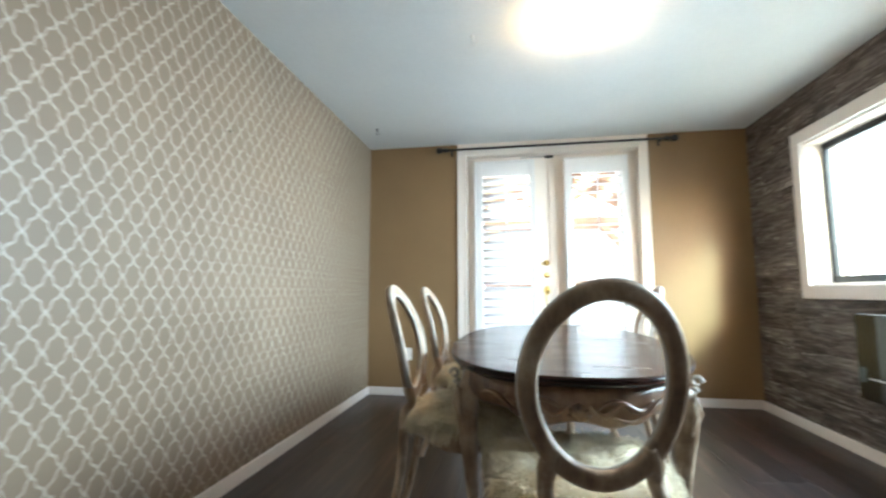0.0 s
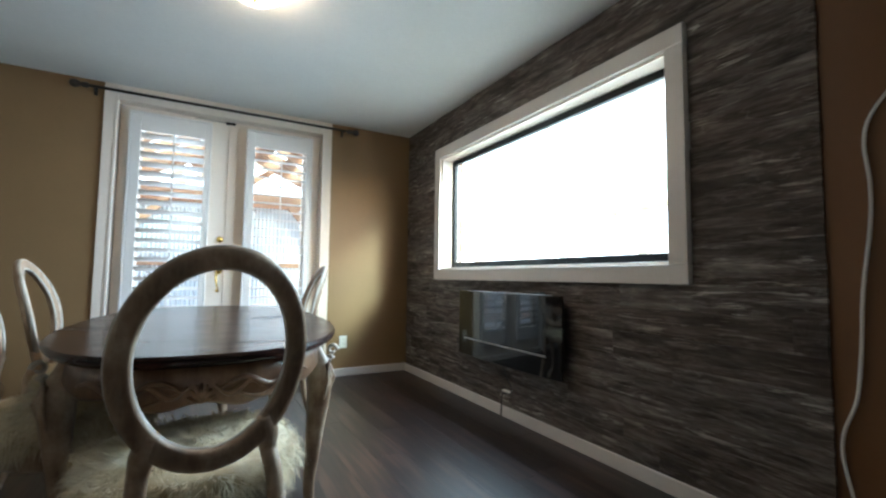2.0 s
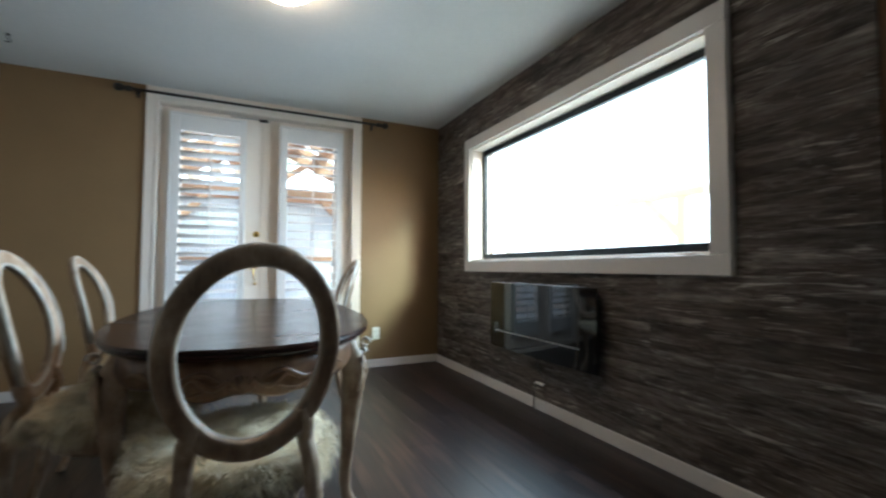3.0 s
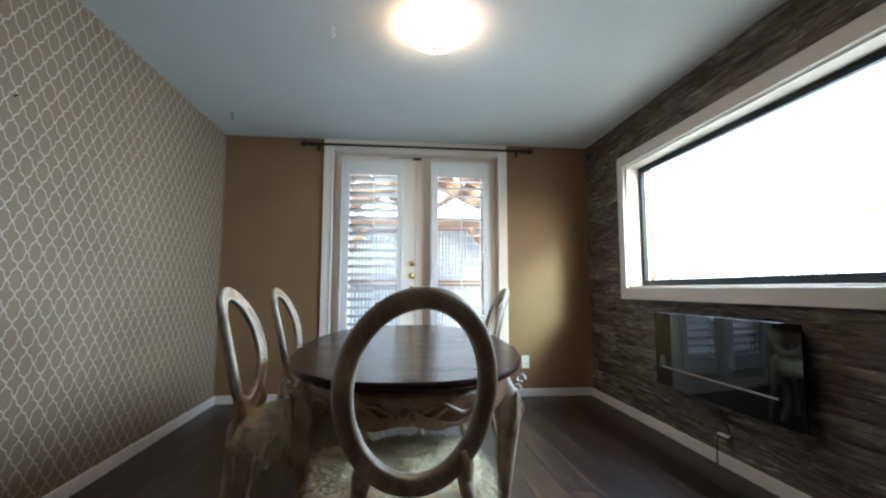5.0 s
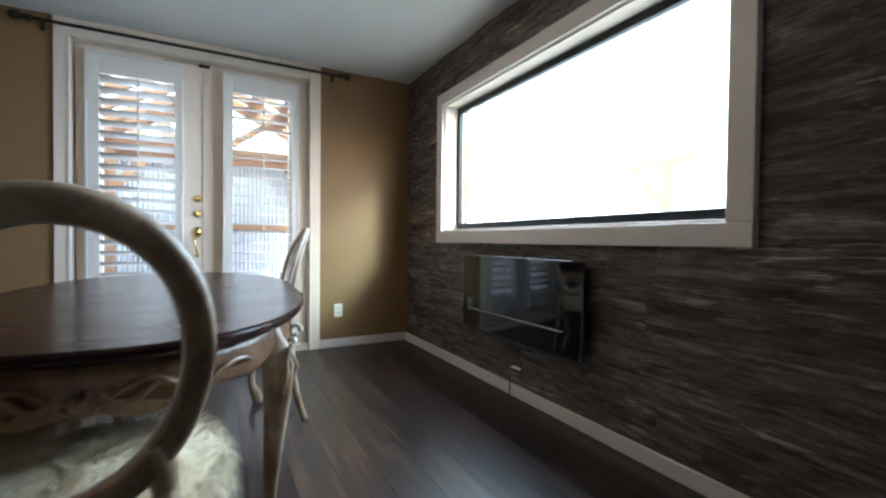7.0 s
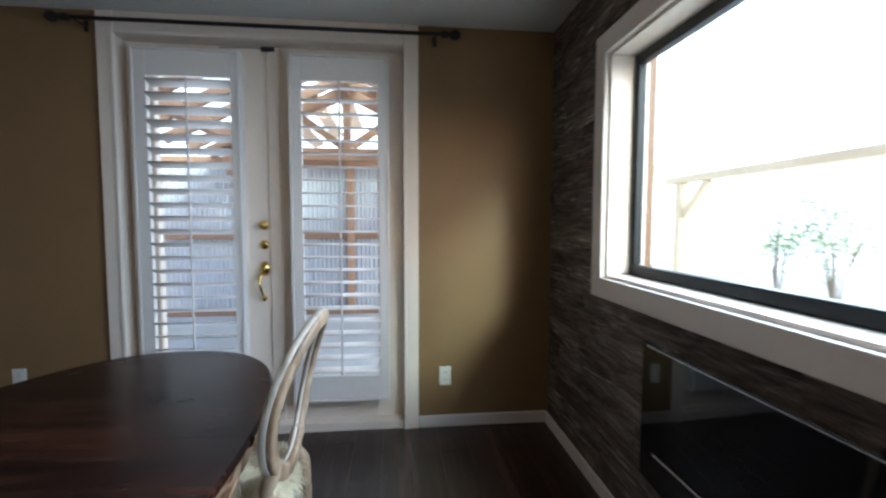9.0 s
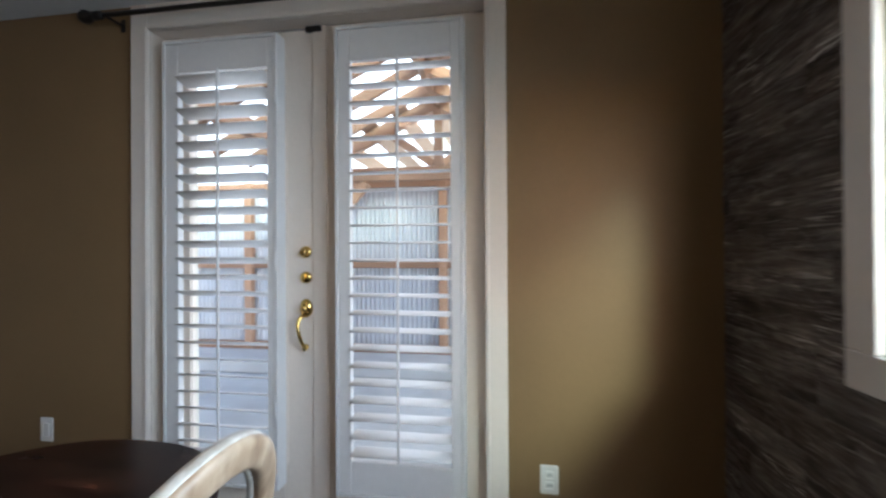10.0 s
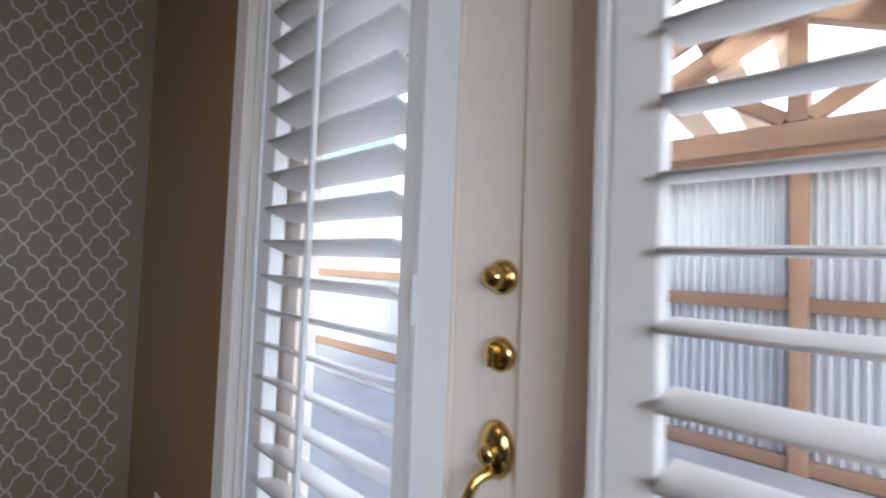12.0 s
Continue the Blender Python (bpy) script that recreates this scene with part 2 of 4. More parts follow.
CHAIRWOOD = antique("antiqued_chair_wood", (0.105, 0.055, 0.029), (0.285, 0.176, 0.101), (0.54, 0.41, 0.28), 0.45)
PALEWOOD = antique("rubbed_pale_wood", (0.16, 0.11, 0.07), (0.42, 0.37, 0.30), (0.66, 0.62, 0.55))
APRON = antique("antiqued_table_wood", (0.034, 0.014, 0.007), (0.125, 0.056, 0.027), (0.27, 0.165, 0.092), 0.30)


def fur():
    m, t, p = material("sheepskin", 0.85, spec=0.15)
    v = coords(t, (1, 1, 1), shift=True)
    n1 = noise_at(t, v, 14, 4)
    c = ramp(t, n1, ((0.3, (0.42, 0.315, 0.17)), (0.5, (0.64, 0.525, 0.33)), (0.7, (0.80, 0.71, 0.51))))
    isl = node(t, "NewGeometry").outputs["Random Per Island"]
    c = mix(t, calc(t, "MULTIPLY", isl, 0.6), c, (0.83, 0.74, 0.54))
    t.links.new(c, p.inputs["Base Color"])
    p.inputs["Sheen Weight"].default_value = 0.4
    return m


FUR = fur()


def brass():
    m, t, p = material("polished_brass", 0.16, 1.0)
    v = coords(t)
    c = ramp(t, noise_at(t, v, 30, 4), ((0.3, (0.56, 0.36, 0.10)), (0.7, (0.78, 0.56, 0.20))))
    t.links.new(c, p.inputs["Base Color"])
    t.links.new(calc(t, "ADD", 0.10, calc(t, "MULTIPLY", noise_at(t, v, 60, 3), 0.15)), p.inputs["Roughness"])
    return m


BRASS = brass()


def glass(name, gloss=0.018):
    m, t, p = material(name)
    out = t.nodes["Material Output"]
    tr, gl = node(t, "BsdfTransparent", Color=(0.96, 0.98, 0.97, 1)), node(t, "BsdfGlossy", Roughness=0.02)
    mx = t.nodes.new("ShaderNodeMixShader")
    mx.inputs[0].default_value = gloss
    t.links.new(tr.outputs[0], mx.inputs[1])
    t.links.new(gl.outputs[0], mx.inputs[2])
    t.links.new(mx.outputs[0], out.inputs["Surface"])
    return m


GLASS = glass("window_glass")


def dark_glass():
    m, t, p = material("black_glass", 0.05, spec=0.33)
    c = ramp(t, noise_at(t, coords(t), 4, 3), ((0.3, (0.004, 0.0045, 0.006)), (0.7, (0.009, 0.010, 0.012))))
    t.links.new(c, p.inputs["Base Color"])
    t.links.new(calc(t, "MULTIPLY", noise_at(t, coords(t), 9, 4), 0.10), p.inputs["Roughness"])
    return m


BLACKGLASS = dark_glass()
STEEL = material("brushed_steel", 0.25, 1.0)[0]
STEEL.node_tree.nodes["Principled BSDF"].inputs["Base Color"].default_value = (0.55, 0.56, 0.58, 1)
EMBER = paint("grey_ember_strip", (0.45, 0.42, 0.40), 0.2, 0.35)


def metal_sheet():
    m, t, p = material("corrugated_metal", 0.45, 0.15)
    v = coords(t, (1, 1, 0.3), world_space=True)
    c = ramp(t, noise_at(t, v, 3, 5), ((0.3, (0.66, 0.68, 0.73)), (0.7, (0.80, 0.82, 0.86))))
    t.links.new(c, p.inputs["Base Color"])
    return m


SHEET = metal_sheet()


def ground_mat(name, a, b, scale, rough=0.85):
    m, t, p = material(name, rough, spec=0.2)
    v = coords(t, world_space=True)
    c = ramp(t, noise_at(t, v, scale, 8, 0.65), ((0.35, a), (0.65, b)))
    t.links.new(c, p.inputs["Base Color"])
    bump(t, p, noise_at(t, v, scale * 12, 5), 0.4, 0.01)
    return m


CONCRETE = ground_mat("concrete", (0.56, 0.55, 0.54), (0.70, 0.69, 0.68), 2.5)
# ground colour raised near white, standing in for overexposed outdoor light
EARTH = ground_mat("glare_ground", (0.74, 0.72, 0.66), (0.84, 0.82, 0.77), 1.2)
# arbor cedar, base colour lifted in place of strong daylight on it
GLARECEDAR = wood("glare_paled_cedar", ((0.25, (0.80, 0.61, 0.38)), (0.6, (0.87, 0.71, 0.49)), (0.85, (0.91, 0.80, 0.61))), "z", 0.7, 0.5, 0.3, 0.1)


def lit_glass():
    m, t, p = material("lit_glass", 0.4)
    p.inputs["Base Color"].default_value = (0.9, 0.86, 0.78, 1)
    p.inputs["Emission Color"].default_value = (1.0, 0.70, 0.42, 1)
    p.inputs["Emission Strength"].default_value = 7.5
    return m


LITGLASS = lit_glass()


# ---- mesh helpers ----
def part(name, bm, mat, parent=None, label="", smooth=False):
    me = bpy.data.meshes.new(name)
    bm.normal_update()
    bm.to_mesh(me)
    bm.free()
    if smooth:
        for f in me.polygons:
            f.use_smooth = True
    me.materials.append(mat)
    ob = new(name, me)
    ob.parent = parent
    if label:
        ob["label"] = label
    return ob


def piece(name, me, parent, m):
    ob = new(name, me)
    ob.parent = parent
    ob.matrix_local = m
    return ob


def empty(name, m, label, category, group="", kind=""):
    ob = new(name)
    ob.empty_display_size = 0.1
    ob.matrix_world = m
    return tagged(ob, label, category, group, kind)


def add_box(bm, lo, hi, bevel=0.0, seg=1):
    g = bmesh.ops.create_cube(bm, size=1)["verts"]
    bmesh.ops.scale(bm, vec=[max(1e-4, h - l) for l, h in zip(lo, hi)], verts=g)
    bmesh.ops.translate(bm, vec=[(l + h) / 2 for l, h in zip(lo, hi)], verts=g)
    if bevel:
        es = list({e for v in g for e in v.link_edges})
        bmesh.ops.bevel(bm, geom=es, offset=bevel, segments=seg, affect="EDGES", profile=0.5)
    return bm


def box(lo, hi, bevel=0.0, seg=1):
    return add_box(bmesh.new(), lo, hi, bevel, seg)


def sweep(points, size, n=10, closed=False, up=(0, 0, 1), bm=None, shape=None):
    """A tube along points; size: (a, b) half widths for each point; shape: radius factor by angle."""
    bm = bm or bmesh.new()
    pts = [Vector(q) for q in points]
    k, rings = len(pts), []
    for i, q in enumerate(pts):
        if closed:
            d = pts[(i + 1) % k] - pts[i - 1]
        else:
            d = pts[min(i + 1, k - 1)] - pts[max(i - 1, 0)]
        d.normalize()
        u = Vector(up)
        side = d.cross(u)
        if side.length < 1e-3:
            side = d.cross(Vector((0, 1, 0)))
        side.normalize()
        u = side.cross(d)
        a, b = size[i] if isinstance(size, list) else size
        ring = []
        for j in range(n):
            w = 2 * math.pi * j / n
            r = shape(w) if shape else 1.0
            ring.append(bm.verts.new(q + side * (a * r * math.cos(w)) + u * (b * r * math.sin(w))))
        rings.append(ring)
    for i in range(k if closed else k - 1):
        r0, r1 = rings[i], rings[(i + 1) % k]
        for j in range(n):
            bm.faces.new((r0[j], r0[(j + 1) % n], r1[(j + 1) % n], r1[j]))
    if not closed:
        bm.faces.new(list(reversed(rings[0])))
        bm.faces.new(rings[-1])
    bmesh.ops.recalc_face_normals(bm, faces=bm.faces[:])
    return bm


def spline(ctrl, n=8):
    """Catmull-Rom through control tuples of any length."""
    out, c = [], [np.array(q, float) for q in ctrl]
    c = [2 * c[0] - c[1]] + c + [2 * c[-1] - c[-2]]
    for i in range(1, len(c) - 2):
        for j in range(n):
            u = j / n
            out.append(0.5 * (2 * c[i] + (c[i + 1] - c[i - 1]) * u + (2 * c[i - 1] - 5 * c[i] + 4 * c[i + 1] - c[i + 2]) * u * u
                              + (3 * c[i] - c[i - 1] - 3 * c[i + 1] + c[i + 2]) * u ** 3))
    out.append(c[-2])
    return out


def lathe(profile, n=24, axis="z"):
    """Rings of (radius, height) turned round an axis."""
    bm = bmesh.new()
    rings = []
    for r, h in profile:
        ring = []
        for j in range(n):
            w = 2 * math.pi * j / n
            x, y = r * math.cos(w), r * math.sin(w)
            ring.append(bm.verts.new((x, y, h) if axis == "z" else (x, h, y) if axis == "y" else (h, x, y)))
        rings.append(ring)
    for r0, r1 in zip(rings, rings[1:]):
        for j in range(n):
            bm.faces.new((r0[j], r0[(j + 1) % n], r1[(j + 1) % n], r1[j]))
    bm.faces.new(rings[0])
    bm.faces.new(rings[-1])
    bmesh.ops.recalc_face_normals(bm, faces=bm.faces[:])
    return bm


def structure(name, bm, mat, label, category, smooth=False):
    return tagged(part(name, bm, mat, smooth=smooth), label, category, kind="structure")


# ---- plan, metres ----
XR, YB, YF, H = 3.45, 4.20, -1.30, 2.37          # right wall, back wall, front wall, ceiling
DX0, DX1, DTOP = 0.968, 2.530, 2.245             # door opening
WY0, WY1, WZ0, WZ1 = 1.315, 3.465, 0.978, 1.972  # window opening
FL = -0.035                                      # floor level
BARN_Y = 0.765                                   # where the boards end

# walls with thickness and openings
structure("wall_west", box((-0.15, YF - 0.15, -0.1), (0, YB + 0.16, H + 0.1)), TRELLIS, "taupe wall stencilled with a cream quatrefoil trellis", "wall")
bm = bmesh.new()
add_box(bm, (0.0, YB, -0.1), (DX0 - 0.02, YB + 0.16, H + 0.1))
add_box(bm, (DX1 + 0.02, YB, -0.1), (XR + 0.2, YB + 0.16, H + 0.1))
add_box(bm, (DX0 - 0.02, YB, DTOP + 0.02), (DX1 + 0.02, YB + 0.16, H + 0.1))
structure("wall_north", bm, TAN, "tan painted wall round the double doors", "wall")
bm = bmesh.new()
add_box(bm, (XR, WY1, -0.1), (XR + 0.2, YB, H + 0.1))
add_box(bm, (XR, YF - 0.15, -0.1), (XR + 0.2, WY0, H + 0.1))
add_box(bm, (XR, WY0, -0.1), (XR + 0.2, WY1, WZ0))
add_box(bm, (XR, WY0, WZ1), (XR + 0.2, WY1, H + 0.1))
wall_e = structure("wall_east", bm, BROWN, "dark brown wall clad with weathered grey boards", "wall")
# unseen wall closing the room, made off-white to reflect light onto the chairs
structure("wall_south", box((0, YF - 0.15, -0.1), (XR, YF, H + 0.1)), CEIL, "unseen end wall, off-white to bounce light", "wall")
structure("ceiling", box((0, YF, H), (XR, YB, H + 0.1)), CEIL, "flat off-white painted ceiling", "ceiling")
floor = structure("floor", box((0, YF, -0.12), (XR, YB + 0.16, FL - 0.012)), SLOT, "dark brown wood-grain laminate floor", "floor")

# ---- trim ----
def board(name, lo, hi, mat, label, bevel=0.006):
    return structure(name, box(lo, hi, bevel, 2), mat, label, "trim")


BB = FL + 0.075                                  # top of the baseboards
board("baseboard", (0.0, YF, FL), (0.014, YB, BB), TRIM, "low white painted baseboard along the stencilled wall")
board("baseboard", (0.016, YB - 0.014, FL), (0.876, YB, BB), TRIM, "low white painted baseboard along the tan wall")
board("baseboard", (2.622, YB - 0.014, FL), (XR - 0.026, YB, BB), TRIM, "low white painted baseboard along the tan wall")
board("baseboard", (XR - 0.036, BARN_Y, FL), (XR - 0.022, YB - 0.016, BB), TRIM, "low white painted baseboard along the boards")
board("baseboard", (XR - 0.014, YF, FL), (XR, BARN_Y - 0.002, BB), TRIM, "low white painted baseboard along the brown wall")
board("baseboard", (0.016, YF, FL), (XR - 0.016, YF + 0.014, BB), TRIM, "low white painted baseboard")

# door casing, in steps
def casing_leg(x0, x1, flip):
    bm = bmesh.new()
    add_box(bm, (x0, YB - 0.020, FL), (x1, YB, DTOP + 0.121), 0.004, 2)
    xi = x0 if flip else x1 - 0.018
    add_box(bm, (xi, YB - 0.027, FL), (xi + 0.018, YB - 0.0205, DTOP + 0.015), 0.003, 1)
    return bm


structure("trim", casing_leg(0.879, DX0, False), WHITE, "white painted door casing", "trim")
structure("trim", casing_leg(DX1, 2.619, True), WHITE, "white painted door casing", "trim")
bm = add_box(bmesh.new(), (DX0 + 0.001, YB - 0.020, DTOP), (DX1 - 0.001, YB, DTOP + 0.121), 0.004, 2)
add_box(bm, (DX0 + 0.001, YB - 0.027, DTOP), (DX1 - 0.001, YB - 0.0205, DTOP + 0.018), 0.003, 1)
structure("trim", bm, WHITE, "white painted door head casing", "trim")
# jambs and head inside the opening
bm = bmesh.new()
add_box(bm, (DX0 - 0.02, YB + 0.001, FL), (DX0, YB + 0.16, DTOP + 0.02))
add_box(bm, (DX1, YB + 0.001, FL), (DX1 + 0.02, YB + 0.16, DTOP + 0.02))
add_box(bm, (DX0, YB + 0.001, DTOP), (DX1, YB + 0.16, DTOP + 0.02))
add_box(bm, (DX0, YB + 0.118, 0.02), (DX0 + 0.014, YB + 0.15, DTOP))
add_box(bm, (DX1 - 0.014, YB + 0.118, 0.02), (DX1, YB + 0.15, DTOP))
structure("trim", bm, WHITE, "white painted door jamb and stop", "trim")
structure("trim", box((DX0, YB + 0.002, FL - 0.011), (DX1, YB + 0.16, 0.016), 0.005, 2), WHITE, "white painted door threshold", "threshold")

# window: casing, reveal, black sash, glass
window = empty("window_1", Matrix.Translation((XR, 2.39, WZ0)), "wide picture window in a black frame with white casing", "window", kind="structure")


def wpart(name, lo, hi, mat, bevel=0.004, label=""):
    ob = part(name, box([a - b for a, b in zip(lo, (XR, 2.39, WZ0))], [a - b for a, b in zip(hi, (XR, 2.39, WZ0))], bevel, 2), mat, window, label)
    return ob


CX = XR - 0.046
wpart("casing", (CX, WY0 - 0.09, WZ0 - 0.09), (XR - 0.001, WY1 + 0.09, WZ0), TRIM)
wpart("casing", (CX, WY0 - 0.09, WZ1), (XR - 0.001, WY1 + 0.09, WZ1 + 0.09), TRIM)
wpart("casing", (CX, WY0 - 0.09, WZ0 + 0.001), (XR - 0.001, WY0, WZ1 - 0.001), TRIM)
wpart("casing", (CX, WY1, WZ0 + 0.001), (XR - 0.001, WY1 + 0.09, WZ1 - 0.001), TRIM)
RX = XR + 0.155
wpart("reveal", (XR - 0.02, WY0 + 0.001, WZ0 - 0.0), (RX, WY1 - 0.001, WZ0 + 0.014), WHITE, 0.002)
wpart("reveal", (XR - 0.02, WY0 + 0.001, WZ1 - 0.014), (RX, WY1 - 0.001, WZ1), WHITE, 0.002)
wpart("reveal", (XR - 0.02, WY0, WZ0 + 0.015), (RX, WY0 + 0.014, WZ1 - 0.015), WHITE, 0.002)
wpart("reveal", (XR - 0.02, WY1 - 0.014, WZ0 + 0.015), (RX, WY1, WZ1 - 0.015), WHITE, 0.002)
F0, F1 = XR + 0.085, XR + 0.125
wpart("sash", (F0, WY0 + 0.0145, WZ0 + 0.0145), (F1, WY1 - 0.0145, WZ0 + 0.062), BLACKFRAME, 0.005)
wpart("sash", (F0, WY0 + 0.0145, WZ1 - 0.058), (F1, WY1 - 0.0145, WZ1 - 0.0145), BLACKFRAME, 0.005)
wpart("sash", (F0, WY0 + 0.0145, WZ0 + 0.0625), (F1, WY0 + 0.045, WZ1 - 0.0585), BLACKFRAME, 0.005)
wpart("sash", (F0, WY1 - 0.048, WZ0 + 0.0625), (F1, WY1 - 0.0145, WZ1 - 0.0585), BLACKFRAME, 0.005)
pane = wpart("pane", (F0 + 0.016, WY0 + 0.04, WZ0 + 0.058), (F0 + 0.022, WY1 - 0.044, WZ1 - 0.055), GLASS, 0)
pane.visible_shadow = False


# ---- french doors with shutters ----
def ring_frame(lo, hi, w_side, w_bot, w_top, y0, y1, bevel=0.004):
    """Four members of a rectangular frame in the x-z plane."""
    (x0, z0), (x1, z1) = lo, hi
    return [box((x0, y0, z0), (x0 + w_side, y1, z1), bevel, 2), box((x1 - w_side, y0, z0), (x1, y1, z1), bevel, 2),
            box((x0 + w_side, y0 + 0.001, z0), (x1 - w_side, y1 - 0.001, z0 + w_bot), bevel, 2),
            box((x0 + w_side, y0 + 0.001, z1 - w_top), (x1 - w_side, y1 - 0.001, z1), bevel, 2)]


def door(name, x0, x1, label):
    y0, y1 = YB + 0.072, YB + 0.117
    d = empty(name, Matrix.Translation((x0, y0, 0.018)), label, "door", "french doors", "structure")
    w, h = x1 - x0, DTOP - 0.022
    for i, bm in enumerate(ring_frame((0.003, 0), (w - 0.003, h), 0.150, 0.24, 0.13, 0, y1 - y0)):
        part("stile" if i < 2 else "rail", bm, WHITE, d)
    # raised bead round the glass
    for bm in ring_frame((0.135, 0.215), (w - 0.135, h - 0.115), 0.016, 0.016, 0.016, -0.010, 0.0, 0.004):
        part("bead", bm, WHITE, d)
    g = part("pane", box((0.147, 0.018, 0.235), (w - 0.147, 0.026, h - 0.125)), GLASS, d)
    g.visible_shadow = False
    return d


XM = 1.752
door_l = door("door_1", DX0 + 0.002, XM - 0.001, "white painted glazed french door with brass lock set")
door_r = door("door_2", XM + 0.001, DX1 - 0.002, "white painted glazed french door with overlapping astragal")
part("astragal", box((-0.010, -0.010, 0.0), (0.060, -0.0005, DTOP - 0.023), 0.003, 2), WHITE, door_r)

LOUVRE_N, LPITCH = 23, 0.0755
prof = []
for j in range(12):
    w = 2 * math.pi * j / 12
    prof.append((0.0445 * math.cos(w), 0.0055 * math.sin(w)))


def louvre_mesh(width):
    bm = bmesh.new()
    ends = [[bm.verts.new((x, a, b)) for a, b in prof] for x in (0, width)]
    for j in range(12):
        bm.faces.new((ends[0][j], ends[1][j], ends[1][(j + 1) % 12], ends[0][(j + 1) % 12]))
    bm.faces.new(list(reversed(ends[0])))
    bm.faces.new(ends[1])
    bmesh.ops.recalc_face_normals(bm, faces=bm.faces[:])
    me = bpy.data.meshes.new("louver")
    bm.to_mesh(me)
    bm.free()
    for f in me.polygons:
        f.use_smooth = len(f.vertices) == 4
    me.materials.append(SHUTTER)
    return me


def shutter(ox0, ox1, wx0, wx1, tilt, rod_x, label):
    """Frame ox0..ox1 hung on the door face, louvers over wx0..wx1."""
    yf, yb = YB - 0.012, YB + 0.0605
    s = empty("plantation_shutter", Matrix.Translation((ox0, YB, 0.15)), label, "shutter", "door shutters")
    z0, z1 = 0.0, 2.035
    lz0, lz1 = 0.155, 1.885
    for i, bm in enumerate((box((0.016, -0.012, z0 + 0.016), (wx0 - ox0, 0.022, z1 - 0.016), 0.004, 2), box((wx1 - ox0, -0.012, z0 + 0.016), (ox1 - ox0 - 0.016, 0.022, z1 - 0.016), 0.004, 2),
                            box((wx0 - ox0, -0.011, z0 + 0.016), (wx1 - ox0, 0.021, lz0), 0.004, 2), box((wx0 - ox0, -0.011, lz1), (wx1 - ox0, 0.021, z1 - 0.016), 0.004, 2))):
        part("stile" if i < 2 else "rail", bm, SHUTTER, s)
    # hanging frame on the door face
    for bm in ring_frame((0, 0), (ox1 - ox0, z1), 0.015, 0.015, 0.015, -0.016, 0.0605, 0.003):
        part("hanging_frame", bm, SHUTTER, s)
    me = louvre_mesh(wx1 - wx0 - 0.004)
    for i in range(LOUVRE_N):
        a = tilt + random.uniform(-1.2, 1.2)
        piece("louver", me, s, pose(wx0 - ox0 + 0.002, 0.008, lz0 + LPITCH * (i + 0.5) - 0.003, a, 0, 0))
    rx = rod_x - ox0
    part("tilt_rod", box((rx - 0.0055, -0.052, lz0 + 0.02), (rx + 0.0055, -0.041, lz1 - 0.005), 0.002, 1), SHUTTER, s)
    for hz in (0.32, 0.98, 1.72):
        part("hinge", sweep([(ox1 - ox0 - 0.008, -0.0185, hz), (ox1 - ox0 - 0.008, -0.0185, hz + 0.075)], (0.004, 0.004), 8), SHUTTER, s)
    return s


shutter(1.040, 1.612, 1.120, 1.563, -20, 1.345, "white louvered shutter with blades tilted half shut")
shutter(1.880, 2.444, 1.950, 2.388, 4, 2.168, "white louvered shutter with blades set open")


# brass lock set on the left leaf
def knob_rose(z, r, label):
    ob = part("deadbolt", lathe([(r, 0), (r, -0.006), (r * 0.86, -0.012), (r * 0.62, -0.014)], 24, "y"), BRASS, door_l, label, smooth=True)
    ob.location = (1.706 - DX0 - 0.002, 0, z - 0.018)
    return ob


lk = knob_rose(1.207, 0.027, "round polished brass deadbolt")
part("thumb_turn", lathe([(0.016, -0.013), (0.019, -0.024), (0.017, -0.034), (0.008, -0.039)], 20, "y"), BRASS, lk, smooth=True)
lk2 = knob_rose(1.091, 0.027, "round polished brass deadbolt")
part("thumb_turn", box((-0.005, -0.030, -0.016), (0.005, -0.0125, 0.016), 0.003, 2), BRASS, lk2)
bm = lathe([(0.030, 0), (0.030, -0.006), (0.024, -0.013), (0.014, -0.02)], 24, "y")
bmesh.ops.scale(bm, vec=(1, 1, 1.45), verts=bm.verts[:])
hs = part("door_handle", bm, BRASS, door_l, "curved polished brass grip handle", smooth=True)
hs.location = (1.706 - DX0 - 0.002, 0, 0.95 - 0.018)
part("latch_button", lathe([(0.012, -0.018), (0.015, -0.028), (0.011, -0.036)], 18, "y"), BRASS, hs, smooth=True)
g = spline([(0.0, -0.014, -0.028, 0.010), (-0.012, -0.036, -0.040, 0.009), (-0.018, -0.050, -0.075, 0.0085), (-0.012, -0.050, -0.115, 0.0085), (-0.004, -0.040, -0.150, 0.008), (-0.002, -0.022, -0.170, 0.009), (-0.004, -0.012, -0.188, 0.012)], 6)
part("grip", sweep([q[:3] for q in g], [(q[3], q[3]) for q in g], 12, up=(1, 0, 0)), BRASS, hs, smooth=True)
part("foot_plate", lathe([(0.015, 0), (0.015, -0.006), (0.010, -0.012)], 18, "y"), BRASS, hs, smooth=True).location = (-0.003, 0, -0.178)


